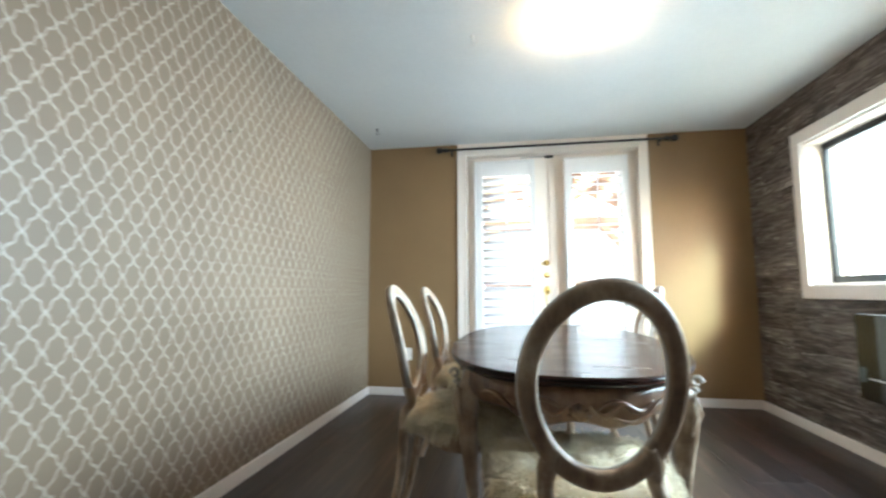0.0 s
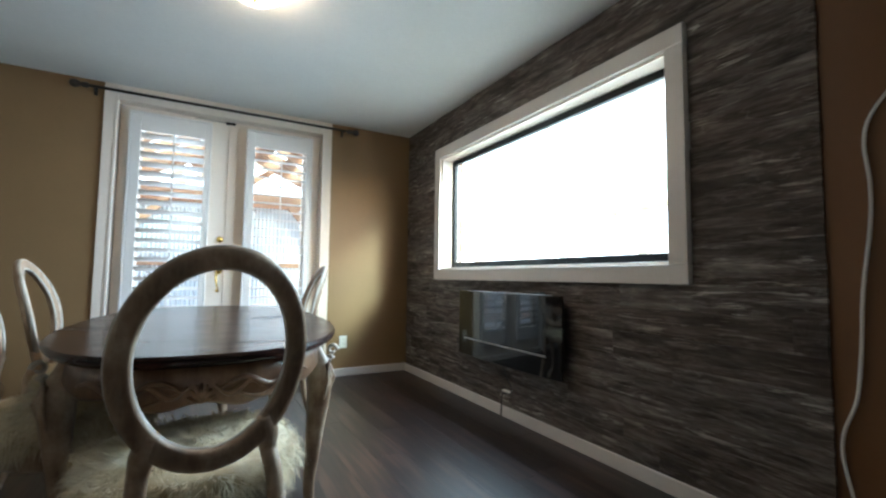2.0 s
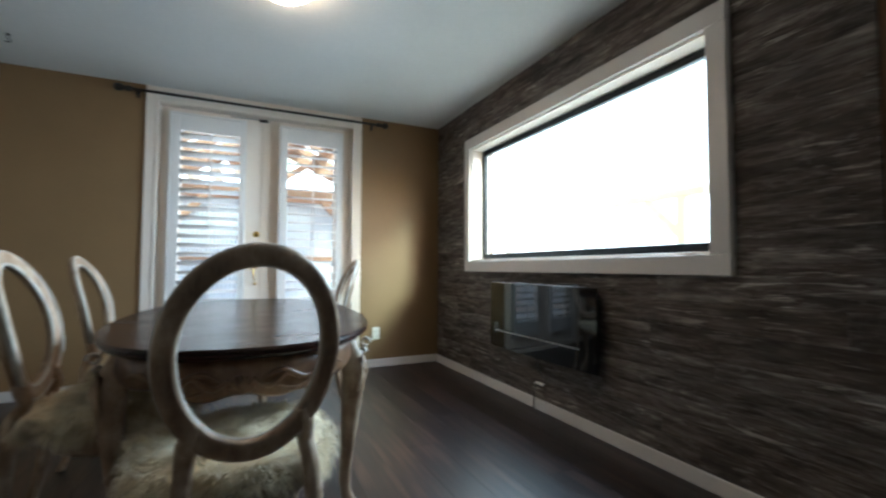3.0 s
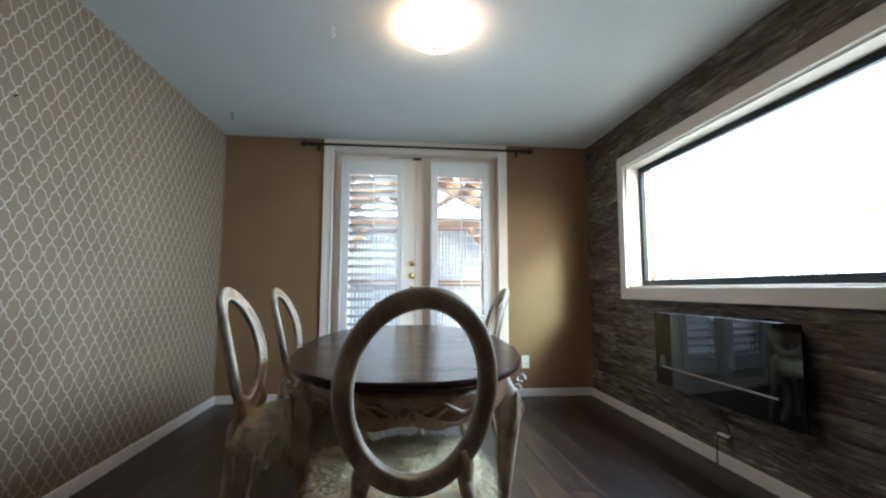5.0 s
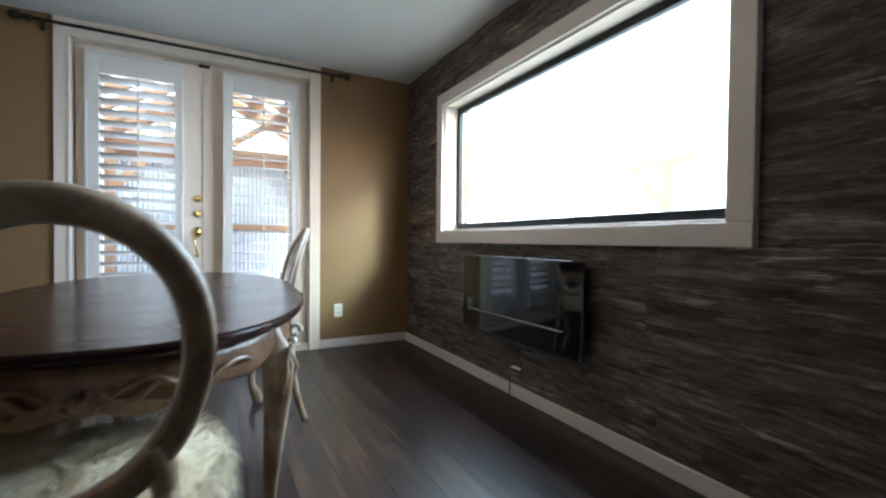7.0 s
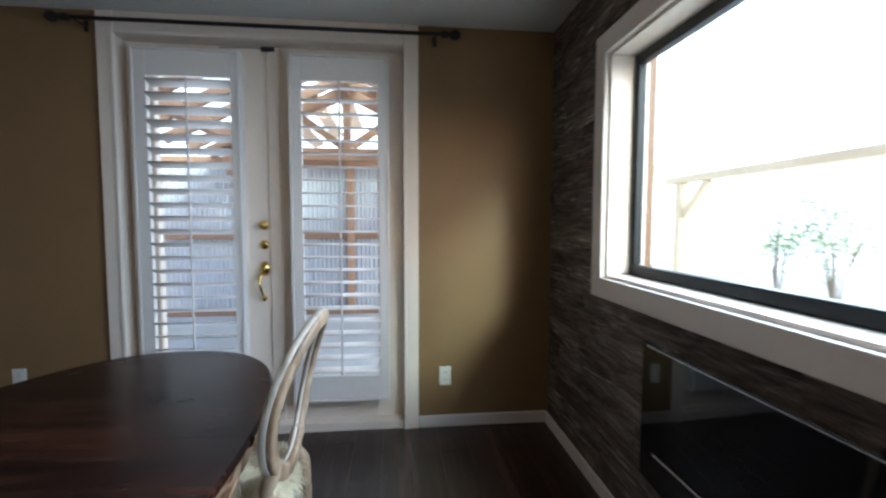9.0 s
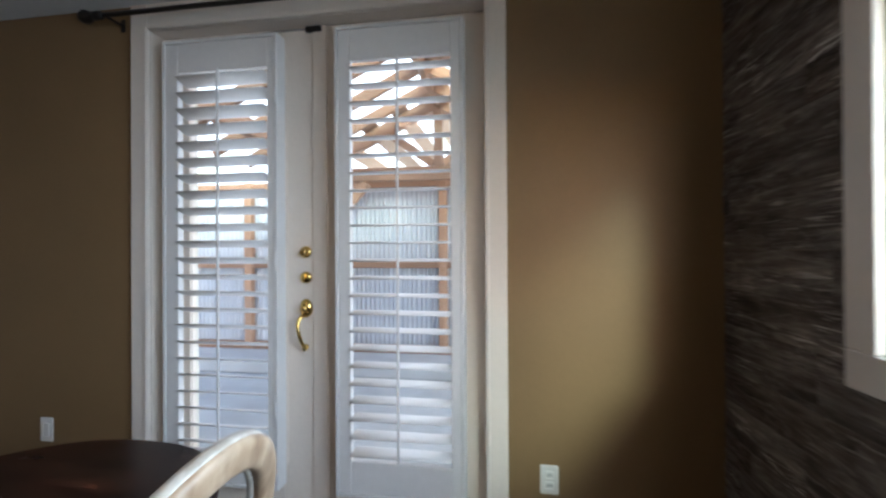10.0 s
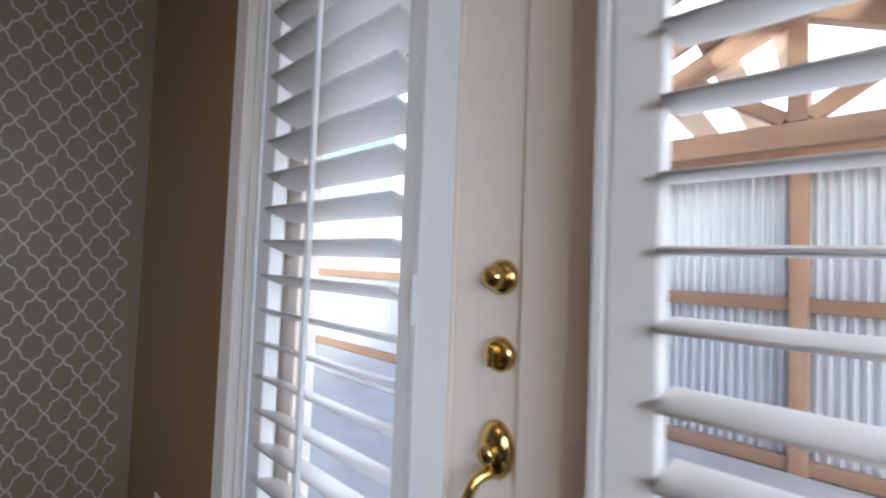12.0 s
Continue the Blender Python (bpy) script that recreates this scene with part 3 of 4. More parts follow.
# curtain rod on brackets
rod = empty("curtain_rod", Matrix.Translation((1.77, YB, 2.292)), "thin dark bronze curtain rod with knob ends", "curtain rod")
part("rod", sweep([(-1.00, -0.085, 0), (1.00, -0.085, 0)], (0.011, 0.011), 12), IRON, rod, smooth=True)
for sx in (-1, 1):
    bm = lathe([(0.013, -0.03), (0.020, -0.02), (0.020, 0.010), (0.012, 0.02), (0.024, 0.036), (0.031, 0.058), (0.024, 0.080), (0.007, 0.090)], 16, "x")
    if sx < 0:
        bmesh.ops.scale(bm, vec=(-1, 1, 1), verts=bm.verts[:])
        bmesh.ops.reverse_faces(bm, faces=bm.faces[:])
    part("finial", bm, IRON, rod, smooth=True).location = (sx * 1.0, -0.085, 0)
    bx = sx * 0.945
    bm = sweep([(bx, -0.001, -0.01), (bx, -0.05, -0.012), (bx, -0.085, -0.011)], (0.006, 0.006), 8)
    add_box(bm, (bx - 0.012, -0.005, -0.04), (bx + 0.012, -0.0005, 0.02), 0.002)
    part("bracket", bm, IRON, rod)
# small latch at the head of the doors
latch = part("door_latch", box((-0.03, -0.02, -0.012), (0.045, 0, 0.012), 0.003, 2), IRON)
latch.location = (1.745, YB + 0.0715, DTOP - 0.022)
tagged(latch, "small dark latch at the head of the doors", "latch")
part("arm", sweep(spline([(-0.03, -0.006, 0.004), (-0.12, -0.007, 0.005), (-0.26, -0.004, 0.002)], 6), (0.004, 0.007), 8, up=(0, 1, 0)), STEEL, latch, "thin bright metal arm", smooth=True)


# wall plates
def outlet(x, z, duplex):
    o = empty("wall_outlet" if duplex else "wall_plate", Matrix.Translation((x, YB, z)), "white duplex power outlet on the tan wall" if duplex else "plain white cover plate on the tan wall", "outlet", "wall plates")
    part("plate", box((-0.036, -0.006, -0.058), (0.036, -0.0005, 0.058), 0.004, 2), PLASTIC, o)
    if duplex:
        for dz in (-0.021, 0.021):
            part("socket", box((-0.017, -0.009, dz - 0.014), (0.017, -0.0062, dz + 0.014), 0.005, 2), PLASTIC, o)
            for dx in (-0.006, 0.006):
                part("slot", box((dx - 0.0015, -0.0096, dz - 0.004), (dx + 0.0015, -0.0091, dz + 0.006)), SLOT, o)
    else:
        part("rocker", box((-0.017, -0.009, -0.033), (0.017, -0.0062, 0.033), 0.003, 2), PLASTIC, o)


outlet(2.782, 0.285, True)
outlet(0.395, 0.350, False)

# ---- ceiling things ----
lampo = empty("ceiling_light", Matrix.Translation((1.75, 2.34, H)), "round flush ceiling light with glowing frosted glass bowl", "ceiling light")
part("base_ring", lathe([(0.120, -0.0005), (0.128, -0.010), (0.128, -0.026), (0.115, -0.030)], 40), WHITE, lampo, smooth=True)
part("bowl", lathe([(0.135, -0.0285), (0.150, -0.045), (0.135, -0.075), (0.100, -0.100), (0.050, -0.114), (0.008, -0.118)], 40), LITGLASS, lampo, "glowing frosted glass bowl", smooth=True)
part("finial", lathe([(0.010, -0.116), (0.012, -0.126), (0.006, -0.136), (0.002, -0.140)], 14), BRASS, lampo, smooth=True)


def hook(x, y, drop, mat, colour):
    hk = empty("ceiling_hook", Matrix.Translation((x, y, H)), "small " + colour + " metal hook screwed into the ceiling", "hook", "ceiling hooks")
    part("plate", lathe([(0.012, -0.0005), (0.012, -0.004), (0.006, -0.008)], 14), mat, hk)
    c = [(0, 0, -0.006)] + [(0, 0, -drop * 0.5)] + [(0.012 * math.sin(a), 0, -drop * 0.6 - 0.012 + 0.012 * math.cos(a)) for a in np.linspace(0, 4.2, 9)]
    part("shank", sweep(c, (0.0028, 0.0028), 8, up=(0, 1, 0)), mat, hk)


hook(0.235, 3.675, 0.045, IRON, "dark")
hook(1.20, 2.42, 0.05, PLASTIC, "white")
nail = part("nail", sweep([(0.0, 0, 0), (0.016, 0, 0.003)], (0.003, 0.003), 8), IRON)
nail.location = (0.0, 2.03, 1.747)
tagged(nail, "small dark nail in the stencilled wall", "nail")

# ---- electric fireplace on the boards ----
FY0, FY1, FZ0, FZ1 = 1.925, 3.032, 0.330, 0.808
FXB = XR - 0.022
fp = empty("electric_fireplace", Matrix.Translation((FXB, (FY0 + FY1) / 2, FZ0)), "wall-hung black glass electric fireplace with curved front", "fireplace")
FW, FHt = FY1 - FY0, FZ1 - FZ0
part("body", box((-0.070, -FW / 2 + 0.05, 0.03), (-0.0005, FW / 2 - 0.05, FHt - 0.03), 0.006, 2), BLACKFRAME, fp)
bm = bmesh.new()
NS = 18
cols = []
for i in range(NS + 1):
    u = -1 + 2 * i / NS
    y = u * FW / 2
    x = -0.080 + 0.022 * (u * u) - 0.010
    cols.append([bm.verts.new((x + dx, y, z)) for dx, z in ((0, 0), (0, FHt), (0.008, FHt), (0.008, 0))])
for a, b in zip(cols, cols[1:]):
    for j in range(4):
        bm.faces.new((a[j], a[(j + 1) % 4], b[(j + 1) % 4], b[j]))
bm.faces.new(cols[0])
bm.faces.new(list(reversed(cols[-1])))
bmesh.ops.recalc_face_normals(bm, faces=bm.faces[:])
part("front_glass", bm, BLACKGLASS, fp, "black curved glass front")
part("ember_strip", box((-0.0935, -0.44, 0.122), (-0.0905, 0.44, 0.130), 0.001), EMBER, fp)
# steel strip added to imitate light caught on the glass's top edge
part("edge_glint", box((-0.0905, -FW / 2 + 0.06, FHt + 0.0005), (-0.078, FW / 2 - 0.06, FHt + 0.005), 0.001), STEEL, fp, "added steel strip for the glint along the glass edge")
part("vent", box((-0.062, -0.36, FHt - 0.0295), (-0.018, -0.20, FHt + 0.016), 0.004, 2), BLACKFRAME, fp)
part("heater_outlet", box((-0.066, -0.44, 0.004), (-0.014, 0.02, 0.0295), 0.004, 2), BLACKFRAME, fp)
cpts = spline([(FXB - 0.03, 2.52, 0.348), (FXB - 0.025, 2.50, 0.26), (FXB - 0.012, 2.47, 0.20), (FXB - 0.010, 2.455, 0.165), (FXB - 0.016, 2.44, 0.150), (FXB - 0.020, 2.53, 0.125), (FXB - 0.026, 2.54, 0.08), (FXB - 0.03, 2.54, FL + 0.006)], 8)
pc = part("power_cord", sweep(cpts, (0.004, 0.004), 8, up=(1, 0, 0)), BLACKCABLE, smooth=True)
tagged(pc, "thin black power cord hanging to the floor", "cable")
cl = part("cord_clip", box((FXB - 0.028, 2.455, 0.140), (FXB - 0.002, 2.535, 0.150), 0.002), PLASTIC)
tagged(cl, "small pale clip holding the cord on the boards", "clip")

# white cable on the brown wall, brown door frame beside it
ctrl = [(3.436, 0.36, 1.52), (3.436, 0.46, 1.55), (3.436, 0.56, 1.535), (3.436, 0.63, 1.45), (3.436, 0.652, 1.36), (3.436, 0.642, 1.22), (3.436, 0.648, 1.08), (3.436, 0.672, 0.88), (3.436, 0.684, 0.68),
        (3.436, 0.70, 0.53), (3.436, 0.735, 0.42), (3.436, 0.742, 0.34), (3.436, 0.725, 0.24), (3.434, 0.70, 0.13), (3.43, 0.69, 0.065), (3.425, 0.66, FL + 0.007)]
wc = part("white_cord", sweep(spline(ctrl, 8), (0.0055, 0.0055), 10, up=(1, 0, 0)), CABLE, smooth=True)
tagged(wc, "thin white cable draped down the brown wall", "cable")
structure("trim", box((XR - 0.020, -0.05, BB + 0.002), (XR - 0.0005, 0.565, 2.10), 0.004, 2), BROWN, "dark brown flat trim board", "trim")


# ---- table ----
TC, TA, TB, TZ = (1.625, 2.445), 0.507, 1.018, 0.695


def oval(a, b, n=96, e=2.45):
    out = []
    for i in range(n):
        w = 2 * math.pi * i / n
        c, s_ = math.cos(w), math.sin(w)
        out.append((math.copysign(abs(c) ** (2 / e), c) * a, math.copysign(abs(s_) ** (2 / e), s_) * b))
    return out


table = empty("dining_table", pose(*TC, FL, 0, 0, -2) @ Matrix.Diagonal((1, 1, 1 - FL / TZ, 1)), "oval dark walnut dining table with carved antiqued apron", "table")


def top_piece(y0, y1):
    """One leaf of the oval top between two joints, with a moulded edge."""
    bm = bmesh.new()
    layers = [(0.000, 0.0), (-0.004, 0.006), (-0.010, 0.008), (-0.014, 0.003), (-0.020, 0.004), (-0.028, -0.004), (-0.034, -0.018)]
    cap = lambda y: min(max(y, y0), y1)
    rings = []
    for dz, grow in layers:
        rings.append([bm.verts.new((x, cap(y), TZ + dz)) for x, y in oval(TA - 0.008 + grow, TB - 0.008 + grow, 128)])
    for r0, r1 in zip(rings, rings[1:]):
        for j in range(128):
            bm.faces.new((r0[j], r1[j], r1[(j + 1) % 128], r0[(j + 1) % 128]))
    bm.faces.new(rings[0])
    bm.faces.new(list(reversed(rings[-1])))
    bmesh.ops.remove_doubles(bm, verts=bm.verts[:], dist=1e-5)
    bmesh.ops.dissolve_degenerate(bm, edges=bm.edges[:], dist=1e-5)
    bmesh.ops.recalc_face_normals(bm, faces=bm.faces[:])
    return bm


for y0, y1 in ((-2, -0.2492), (-0.2478, 0.2678), (0.2692, 2)):
    part("tabletop", top_piece(y0, y1), TABLEWOOD, table)

# scalloped apron
bm = bmesh.new()
NA = 192
outer = oval(TA - 0.055, TB - 0.055, NA)
inner = oval(TA - 0.080, TB - 0.080, NA)
rows = [[], [], [], []]
for i in range(NA):
    (x, y), (xi, yi) = outer[i], inner[i]
    w = math.atan2(y / TB, x / TA)
    k = abs(math.cos(2 * w)) ** 0.8
    dip = 0.032 * k + 0.010 * math.cos(14 * w)
    zl = TZ - 0.034 - 0.074 - dip
    rows[0].append(bm.verts.new((x, y, TZ - 0.0345)))
    rows[1].append(bm.verts.new((x * 1.006, y * 1.006, (TZ + zl) / 2)))
    rows[2].append(bm.verts.new((x * 1.018, y * 1.018, zl + 0.012)))
    rows[3].append(bm.verts.new((x, y, zl)))
rows.append([bm.verts.new((xi, yi, v.co.z)) for (xi, yi), v in zip(inner, rows[3])])
rows.append([bm.verts.new((xi, yi, TZ - 0.0345)) for xi, yi in inner])
for r0, r1 in zip(rows, rows[1:] + rows[:1]):
    for j in range(NA):
        bm.faces.new((r0[j], r0[(j + 1) % NA], r1[(j + 1) % NA], r1[j]))
bmesh.ops.recalc_face_normals(bm, faces=bm.faces[:])
part("apron", bm, APRON, table, "carved apron with scalloped lower edge", smooth=True)


def on_apron(w, out=1.02):
    c, s_ = math.cos(w), math.sin(w)
    return Vector((math.copysign(abs(c) ** (2 / 2.45), c) * (TA - 0.055) * out, math.copysign(abs(s_) ** (2 / 2.45), s_) * (TB - 0.055) * out, 0))


# carved scrolls, shells and a bead along the lower edge
def scroll(w0, w1, z0, z1, turn, r=0.006):
    pts = []
    for i in range(26):
        u = i / 25
        w = w0 + (w1 - w0) * u
        z = z0 + (z1 - z0) * u + 0.020 * math.sin(u * math.pi * 2) * turn
        pts.append(on_apron(w, 1.022) + Vector((0, 0, z)))
    return pts, [(r * (0.5 + math.sin(math.pi * (i / 25)) * 0.9), r * (0.5 + math.sin(math.pi * (i / 25)) * 0.9)) for i in range(26)]


for mid in (-math.pi / 2, math.pi / 2, 0, math.pi):
    span = 0.75 if abs(math.sin(mid)) > 0.5 else 0.42
    for sgn in (-1, 1):
        for (a, b, za, zb, tn) in ((0.08, 0.55, 0.600, 0.622, 1), (0.2, 0.85, 0.582, 0.605, -1), (0.05, 0.35, 0.612, 0.59, -1)):
            pts, rad = scroll(mid + sgn * a * span, mid + sgn * b * span, za, zb, tn)
            part("carved_scroll", sweep(pts, rad, 8), APRON, table, smooth=True)
    c0 = on_apron(mid, 1.015)
    for k in range(7):
        a = (k - 3) * 0.42
        t_dir = Vector((-math.sin(mid), math.cos(mid), 0))
        p0 = c0 + Vector((0, 0, 0.570))
        p1 = p0 + t_dir * (0.034 * math.sin(a)) + Vector((0, 0, 0.048 * math.cos(a)))
        part("carved_shell", sweep([p0, p0.lerp(p1, 0.5) + Vector((math.cos(mid), math.sin(mid), 0)) * 0.006, p1], [(0.004, 0.004), (0.007, 0.007), (0.004, 0.003)], 8), APRON, table, smooth=True)


def cabriole(top, knee, ankle, foot, r0, rk, ra, rf):
    """Centre line of a cabriole leg with radii."""
    return spline([(*top, r0), (*((np.array(top) + np.array(knee)) / 2 + np.array([0, 0, 0.01])), (r0 + rk) / 2), (*knee, rk),
                   (*((np.array(knee) * 0.5 + np.array(ankle) * 0.5)), (rk + ra) / 2 * 0.92), (*ankle, ra), (*foot, rf), (foot[0], foot[1], 0.0005, rf * 0.85)], 6)


for sx in (-1, 1):
    for sy in (-1, 1):
        q = cabriole((sx * 0.330, sy * 0.64, TZ - 0.036), (sx * 0.374, sy * 0.672, 0.535), (sx * 0.355, sy * 0.640, 0.13), (sx * 0.385, sy * 0.672, 0.035), 0.042, 0.046, 0.019, 0.030)
        leg = part("leg", sweep([v[:3] for v in q], [(v[3], v[3]) for v in q], 14, up=(sy, sx, 0), shape=lambda w: 1 + 0.10 * math.cos(4 * w)), CHAIRWOOD, table, "curved antiqued cabriole leg", smooth=True)
        # carved acanthus on the knee
        for k in (-1, 0, 1):
            b0 = Vector((sx * 0.400, sy * 0.702, 0.60 - 0.01 * abs(k)))
            side = Vector((-sy * 0.6, sx * 0.8, 0)).normalized() * (k * 0.022)
            part("acanthus", sweep([b0 + side * 0.4, b0 + side + Vector((sx * 0.008, sy * 0.008, -0.05)), b0 + side * 0.6 + Vector((-sx * 0.006, -sy * 0.006, -0.12))], [(0.007, 0.005), (0.010, 0.007), (0.003, 0.003)], 8), CHAIRWOOD, leg, smooth=True)


# scrolled ears under the edge of the top, above the legs
for sx in (-1, 1):
    for sy in (-1, 1):
        for k, (r, dz) in enumerate(((0.020, 0.0), (0.013, -0.030))):
            c = Vector((sx * (0.424 - 0.012 * k), sy * (0.660 + 0.006 * k), 0.632 + dz))
            pts = []
            for i in range(22):
                a = i / 21 * 3.6 * math.pi * 0.5
                rr = r * (1 - 0.55 * i / 21)
                pts.append(c + Vector((sx * rr * math.cos(a) * 0.8, sy * rr * math.cos(a) * 0.55, rr * math.sin(a))))
            part("carved_ear", sweep(pts, [(0.0065 * (1 - 0.4 * i / 21), 0.009 * (1 - 0.3 * i / 21)) for i in range(22)], 8, up=(sx, -sy, 0.1)), PALEWOOD, table, "rubbed pale scroll", smooth=True)


# ---- chairs ----
def dining_chair():
    ch = empty("dining_chair", Matrix.Identity(4), "antiqued louis-style dining chair with oval open back and sheepskin seat", "chair", "chairs round the table")
    zc, ra, rb = 0.727, 0.1785, 0.2175   # centre line of the oval
    lean = 0.235
    by = -0.230

    def back_pt(x, z):
        return (x, by - (z - 0.52) * lean + 1.1 * x * x, z)

    n = 56
    ring = [back_pt(ra * math.sin(2 * math.pi * i / n), zc + rb * math.cos(2 * math.pi * i / n)) for i in range(n)]
    prof_ = lambda w: 1.0 / (abs(math.cos(w)) ** 5 + abs(math.sin(w)) ** 5) ** 0.2
    part("backrest", sweep(ring, (0.0225, 0.0160), 20, True, up=(0, 1, 0.12), shape=prof_), CHAIRWOOD, ch, "open oval back frame", smooth=True)
    ring2 = [back_pt((ra - 0.0205) * math.sin(2 * math.pi * i / n), zc + (rb - 0.0205) * math.cos(2 * math.pi * i / n)) for i in range(n)]
    part("inner_bead", sweep([(x, y + 0.011, z) for x, y, z in ring2], (0.0055, 0.0070), 8, True, up=(0, 1, 0.12)), PALEWOOD, ch, smooth=True)
    ring3 = [back_pt((ra + 0.0215) * math.sin(2 * math.pi * i / n), zc + (rb + 0.0215) * math.cos(2 * math.pi * i / n)) for i in range(n)]
    part("outer_bead", sweep([(x, y + 0.004, z) for x, y, z in ring3], (0.0040, 0.0105), 8, True, up=(0, 1, 0.12)), PALEWOOD, ch, "rubbed pale outer edge", smooth=True)
    for sx in (-1, 1):
        q = spline([(*back_pt(sx * 0.112, 0.585), 0.016), (*back_pt(sx * 0.124, 0.545), 0.026), (*back_pt(sx * 0.132, 0.50), 0.021), (sx * 0.138, by - 0.006, 0.45, 0.020), (sx * 0.146, by - 0.006, 0.37, 0.020)], 6)
        part("stile", sweep([v[:3] for v in q], [(v[3], v[3] * 0.85) for v in q], 12, up=(0, 1, 0)), CHAIRWOOD, ch, smooth=True)
        # splayed rear leg
        q = spline([(sx * 0.148, by - 0.003, 0.40, 0.021), (sx * 0.154, by - 0.012, 0.25, 0.019), (sx * 0.162, by - 0.042, 0.10, 0.016), (sx * 0.168, by - 0.075, 0.0005, 0.015)], 6)
        part("leg", sweep([v[:3] for v in q], [(v[3], v[3]) for v in q], 12, up=(1, 0, 0)), CHAIRWOOD, ch, "splayed rear leg", smooth=True)
        q = cabriole((sx * 0.205, 0.205, 0.40), (sx * 0.232, 0.232, 0.345), (sx * 0.208, 0.205, 0.085), (sx * 0.225, 0.225, 0.026), 0.026, 0.031, 0.013, 0.020)
        part("leg", sweep([v[:3] for v in q], [(v[3], v[3]) for v in q], 12, up=(1, 1, 0), shape=lambda w: 1 + 0.08 * math.cos(4 * w)), CHAIRWOOD, ch, "curved cabriole front leg", smooth=True)

    def seat_outline(grow, n_=64):
        out = []
        for i in range(n_):
            w = 2 * math.pi * i / n_
            c, s_ = math.cos(w), math.sin(w)
            x = math.copysign(abs(c) ** 0.72, c)
            y = math.copysign(abs(s_) ** 0.72, s_)
            half = 0.234 + 0.024 * y
            out.append((x * (half + grow), 0.012 + y * (0.225 + grow)))
        return out

    bm = bmesh.new()
    rings = []
    for i, (gr, base, wav) in enumerate(((-0.028, 0.372, 1), (0.0, 0.366, 1), (0.008, 0.380, 1), (0.004, 0.405, 0), (0.007, 0.418, 0), (-0.004, 0.424, 0), (-0.03, 0.424, 0))):
        rings.append([bm.verts.new((x, y, base - (0.018 * math.cos(4 * 2 * math.pi * k / 64) * wav))) for k, (x, y) in enumerate(seat_outline(gr))])
    for r0, r1 in zip(rings, rings[1:]):
        for j in range(64):
            bm.faces.new((r0[j], r0[(j + 1) % 64], r1[(j + 1) % 64], r1[j]))
    bm.faces.new(rings[-1])
    bmesh.ops.recalc_face_normals(bm, faces=bm.faces[:])
    part("seat_rail", bm, CHAIRWOOD, ch, "moulded seat rail with wavy lower edge", smooth=True)
    # sheepskin: cushion and locks of wool
    rng = random.Random(5)
    bm = bmesh.new()
    rings = []
    prof_s = ((-0.004, 0.418), (0.014, 0.428), (0.014, 0.450), (-0.008, 0.470), (-0.06, 0.482), (-0.13, 0.488), (-0.19, 0.490))
    for gr, z in prof_s:
        rings.append([bm.verts.new((x + rng.gauss(0, 0.004), y + rng.gauss(0, 0.004), z + rng.gauss(0, 0.005) - (0.016 * (k % 7 == 0) if gr > 0.02 else 0))) for k, (x, y) in enumerate(seat_outline(gr))])
    for r0, r1 in zip(rings, rings[1:]):
        for j in range(64):
            bm.faces.new((r0[j], r0[(j + 1) % 64], r1[(j + 1) % 64], r1[j]))
    bm.faces.new(rings[-1])
    bmesh.ops.recalc_face_normals(bm, faces=bm.faces[:])
    part("sheepskin", bm, FUR, ch, "cream shaggy sheepskin cover", smooth=True)
    verts, faces = [], []
    for i in range(7000):
        u = rng.random()
        k = rng.randrange(64)
        lvl = u * (len(prof_s) - 1)
        a = int(lvl)
        f = lvl - a
        g0, z0 = prof_s[a]
        g1, z1 = prof_s[min(a + 1, len(prof_s) - 1)]
        x, y = SEAT_CACHE[(a, k)]
        x2, y2 = SEAT_CACHE[(min(a + 1, 6), (k + 1) % 64)]
        r = rng.random()
        bx, byy, bz = x + (x2 - x) * r, y + (y2 - y) * rng.random(), z0 + (z1 - z0) * f
        if u > 0.55:
            s_ = math.sqrt(rng.random())
            bx, byy, bz = bx * s_, byy * s_, 0.484 + 0.004 * (1 - s_)
        side = max(0.0, 1 - u * 1.6)
        ln = rng.uniform(0.024, 0.056)
        o = Vector((bx, byy, 0))
        o = o.normalized() if o.length > 1e-4 else Vector((1, 0, 0))
        swirl = 2.2 * noise.noise(Vector((bx * 9, byy * 9, 3.1)))
        d = Vector((o.x * math.cos(swirl) - o.y * math.sin(swirl), o.x * math.sin(swirl) + o.y * math.cos(swirl), 0))
        d = (d * (0.8 + 0.2 * rng.random()) + Vector((rng.gauss(0, 0.13), rng.gauss(0, 0.13), rng.uniform(0.15, 0.4) * (1 - side) - 0.75 * side))).normalized()
        across = d.cross(Vector((0, 0, 1))).normalized() * rng.uniform(0.0009, 0.0019)
        p0 = Vector((bx, byy, bz))
        p1 = p0 + d * ln * 0.55 + Vector((0, 0, 0.004))
        p2 = p0 + d * ln + Vector((rng.gauss(0, 0.006), rng.gauss(0, 0.006), -0.014 - 0.006 * side))
        b = len(verts)
        verts += [p0 - across, p0 + across, p1 + across * 0.9, p1 - across * 0.9, p2]
        faces += [(b, b + 1, b + 2, b + 3), (b + 3, b + 2, b + 4)]
    me = bpy.data.meshes.new("wool")
    me.from_pydata(verts, [], faces)
    me.materials.append(FUR)
    w_ = new("wool", me)
    w_.parent = ch
    tagged(w_, "long loose cream wool locks", kind="stuff")
    return ch


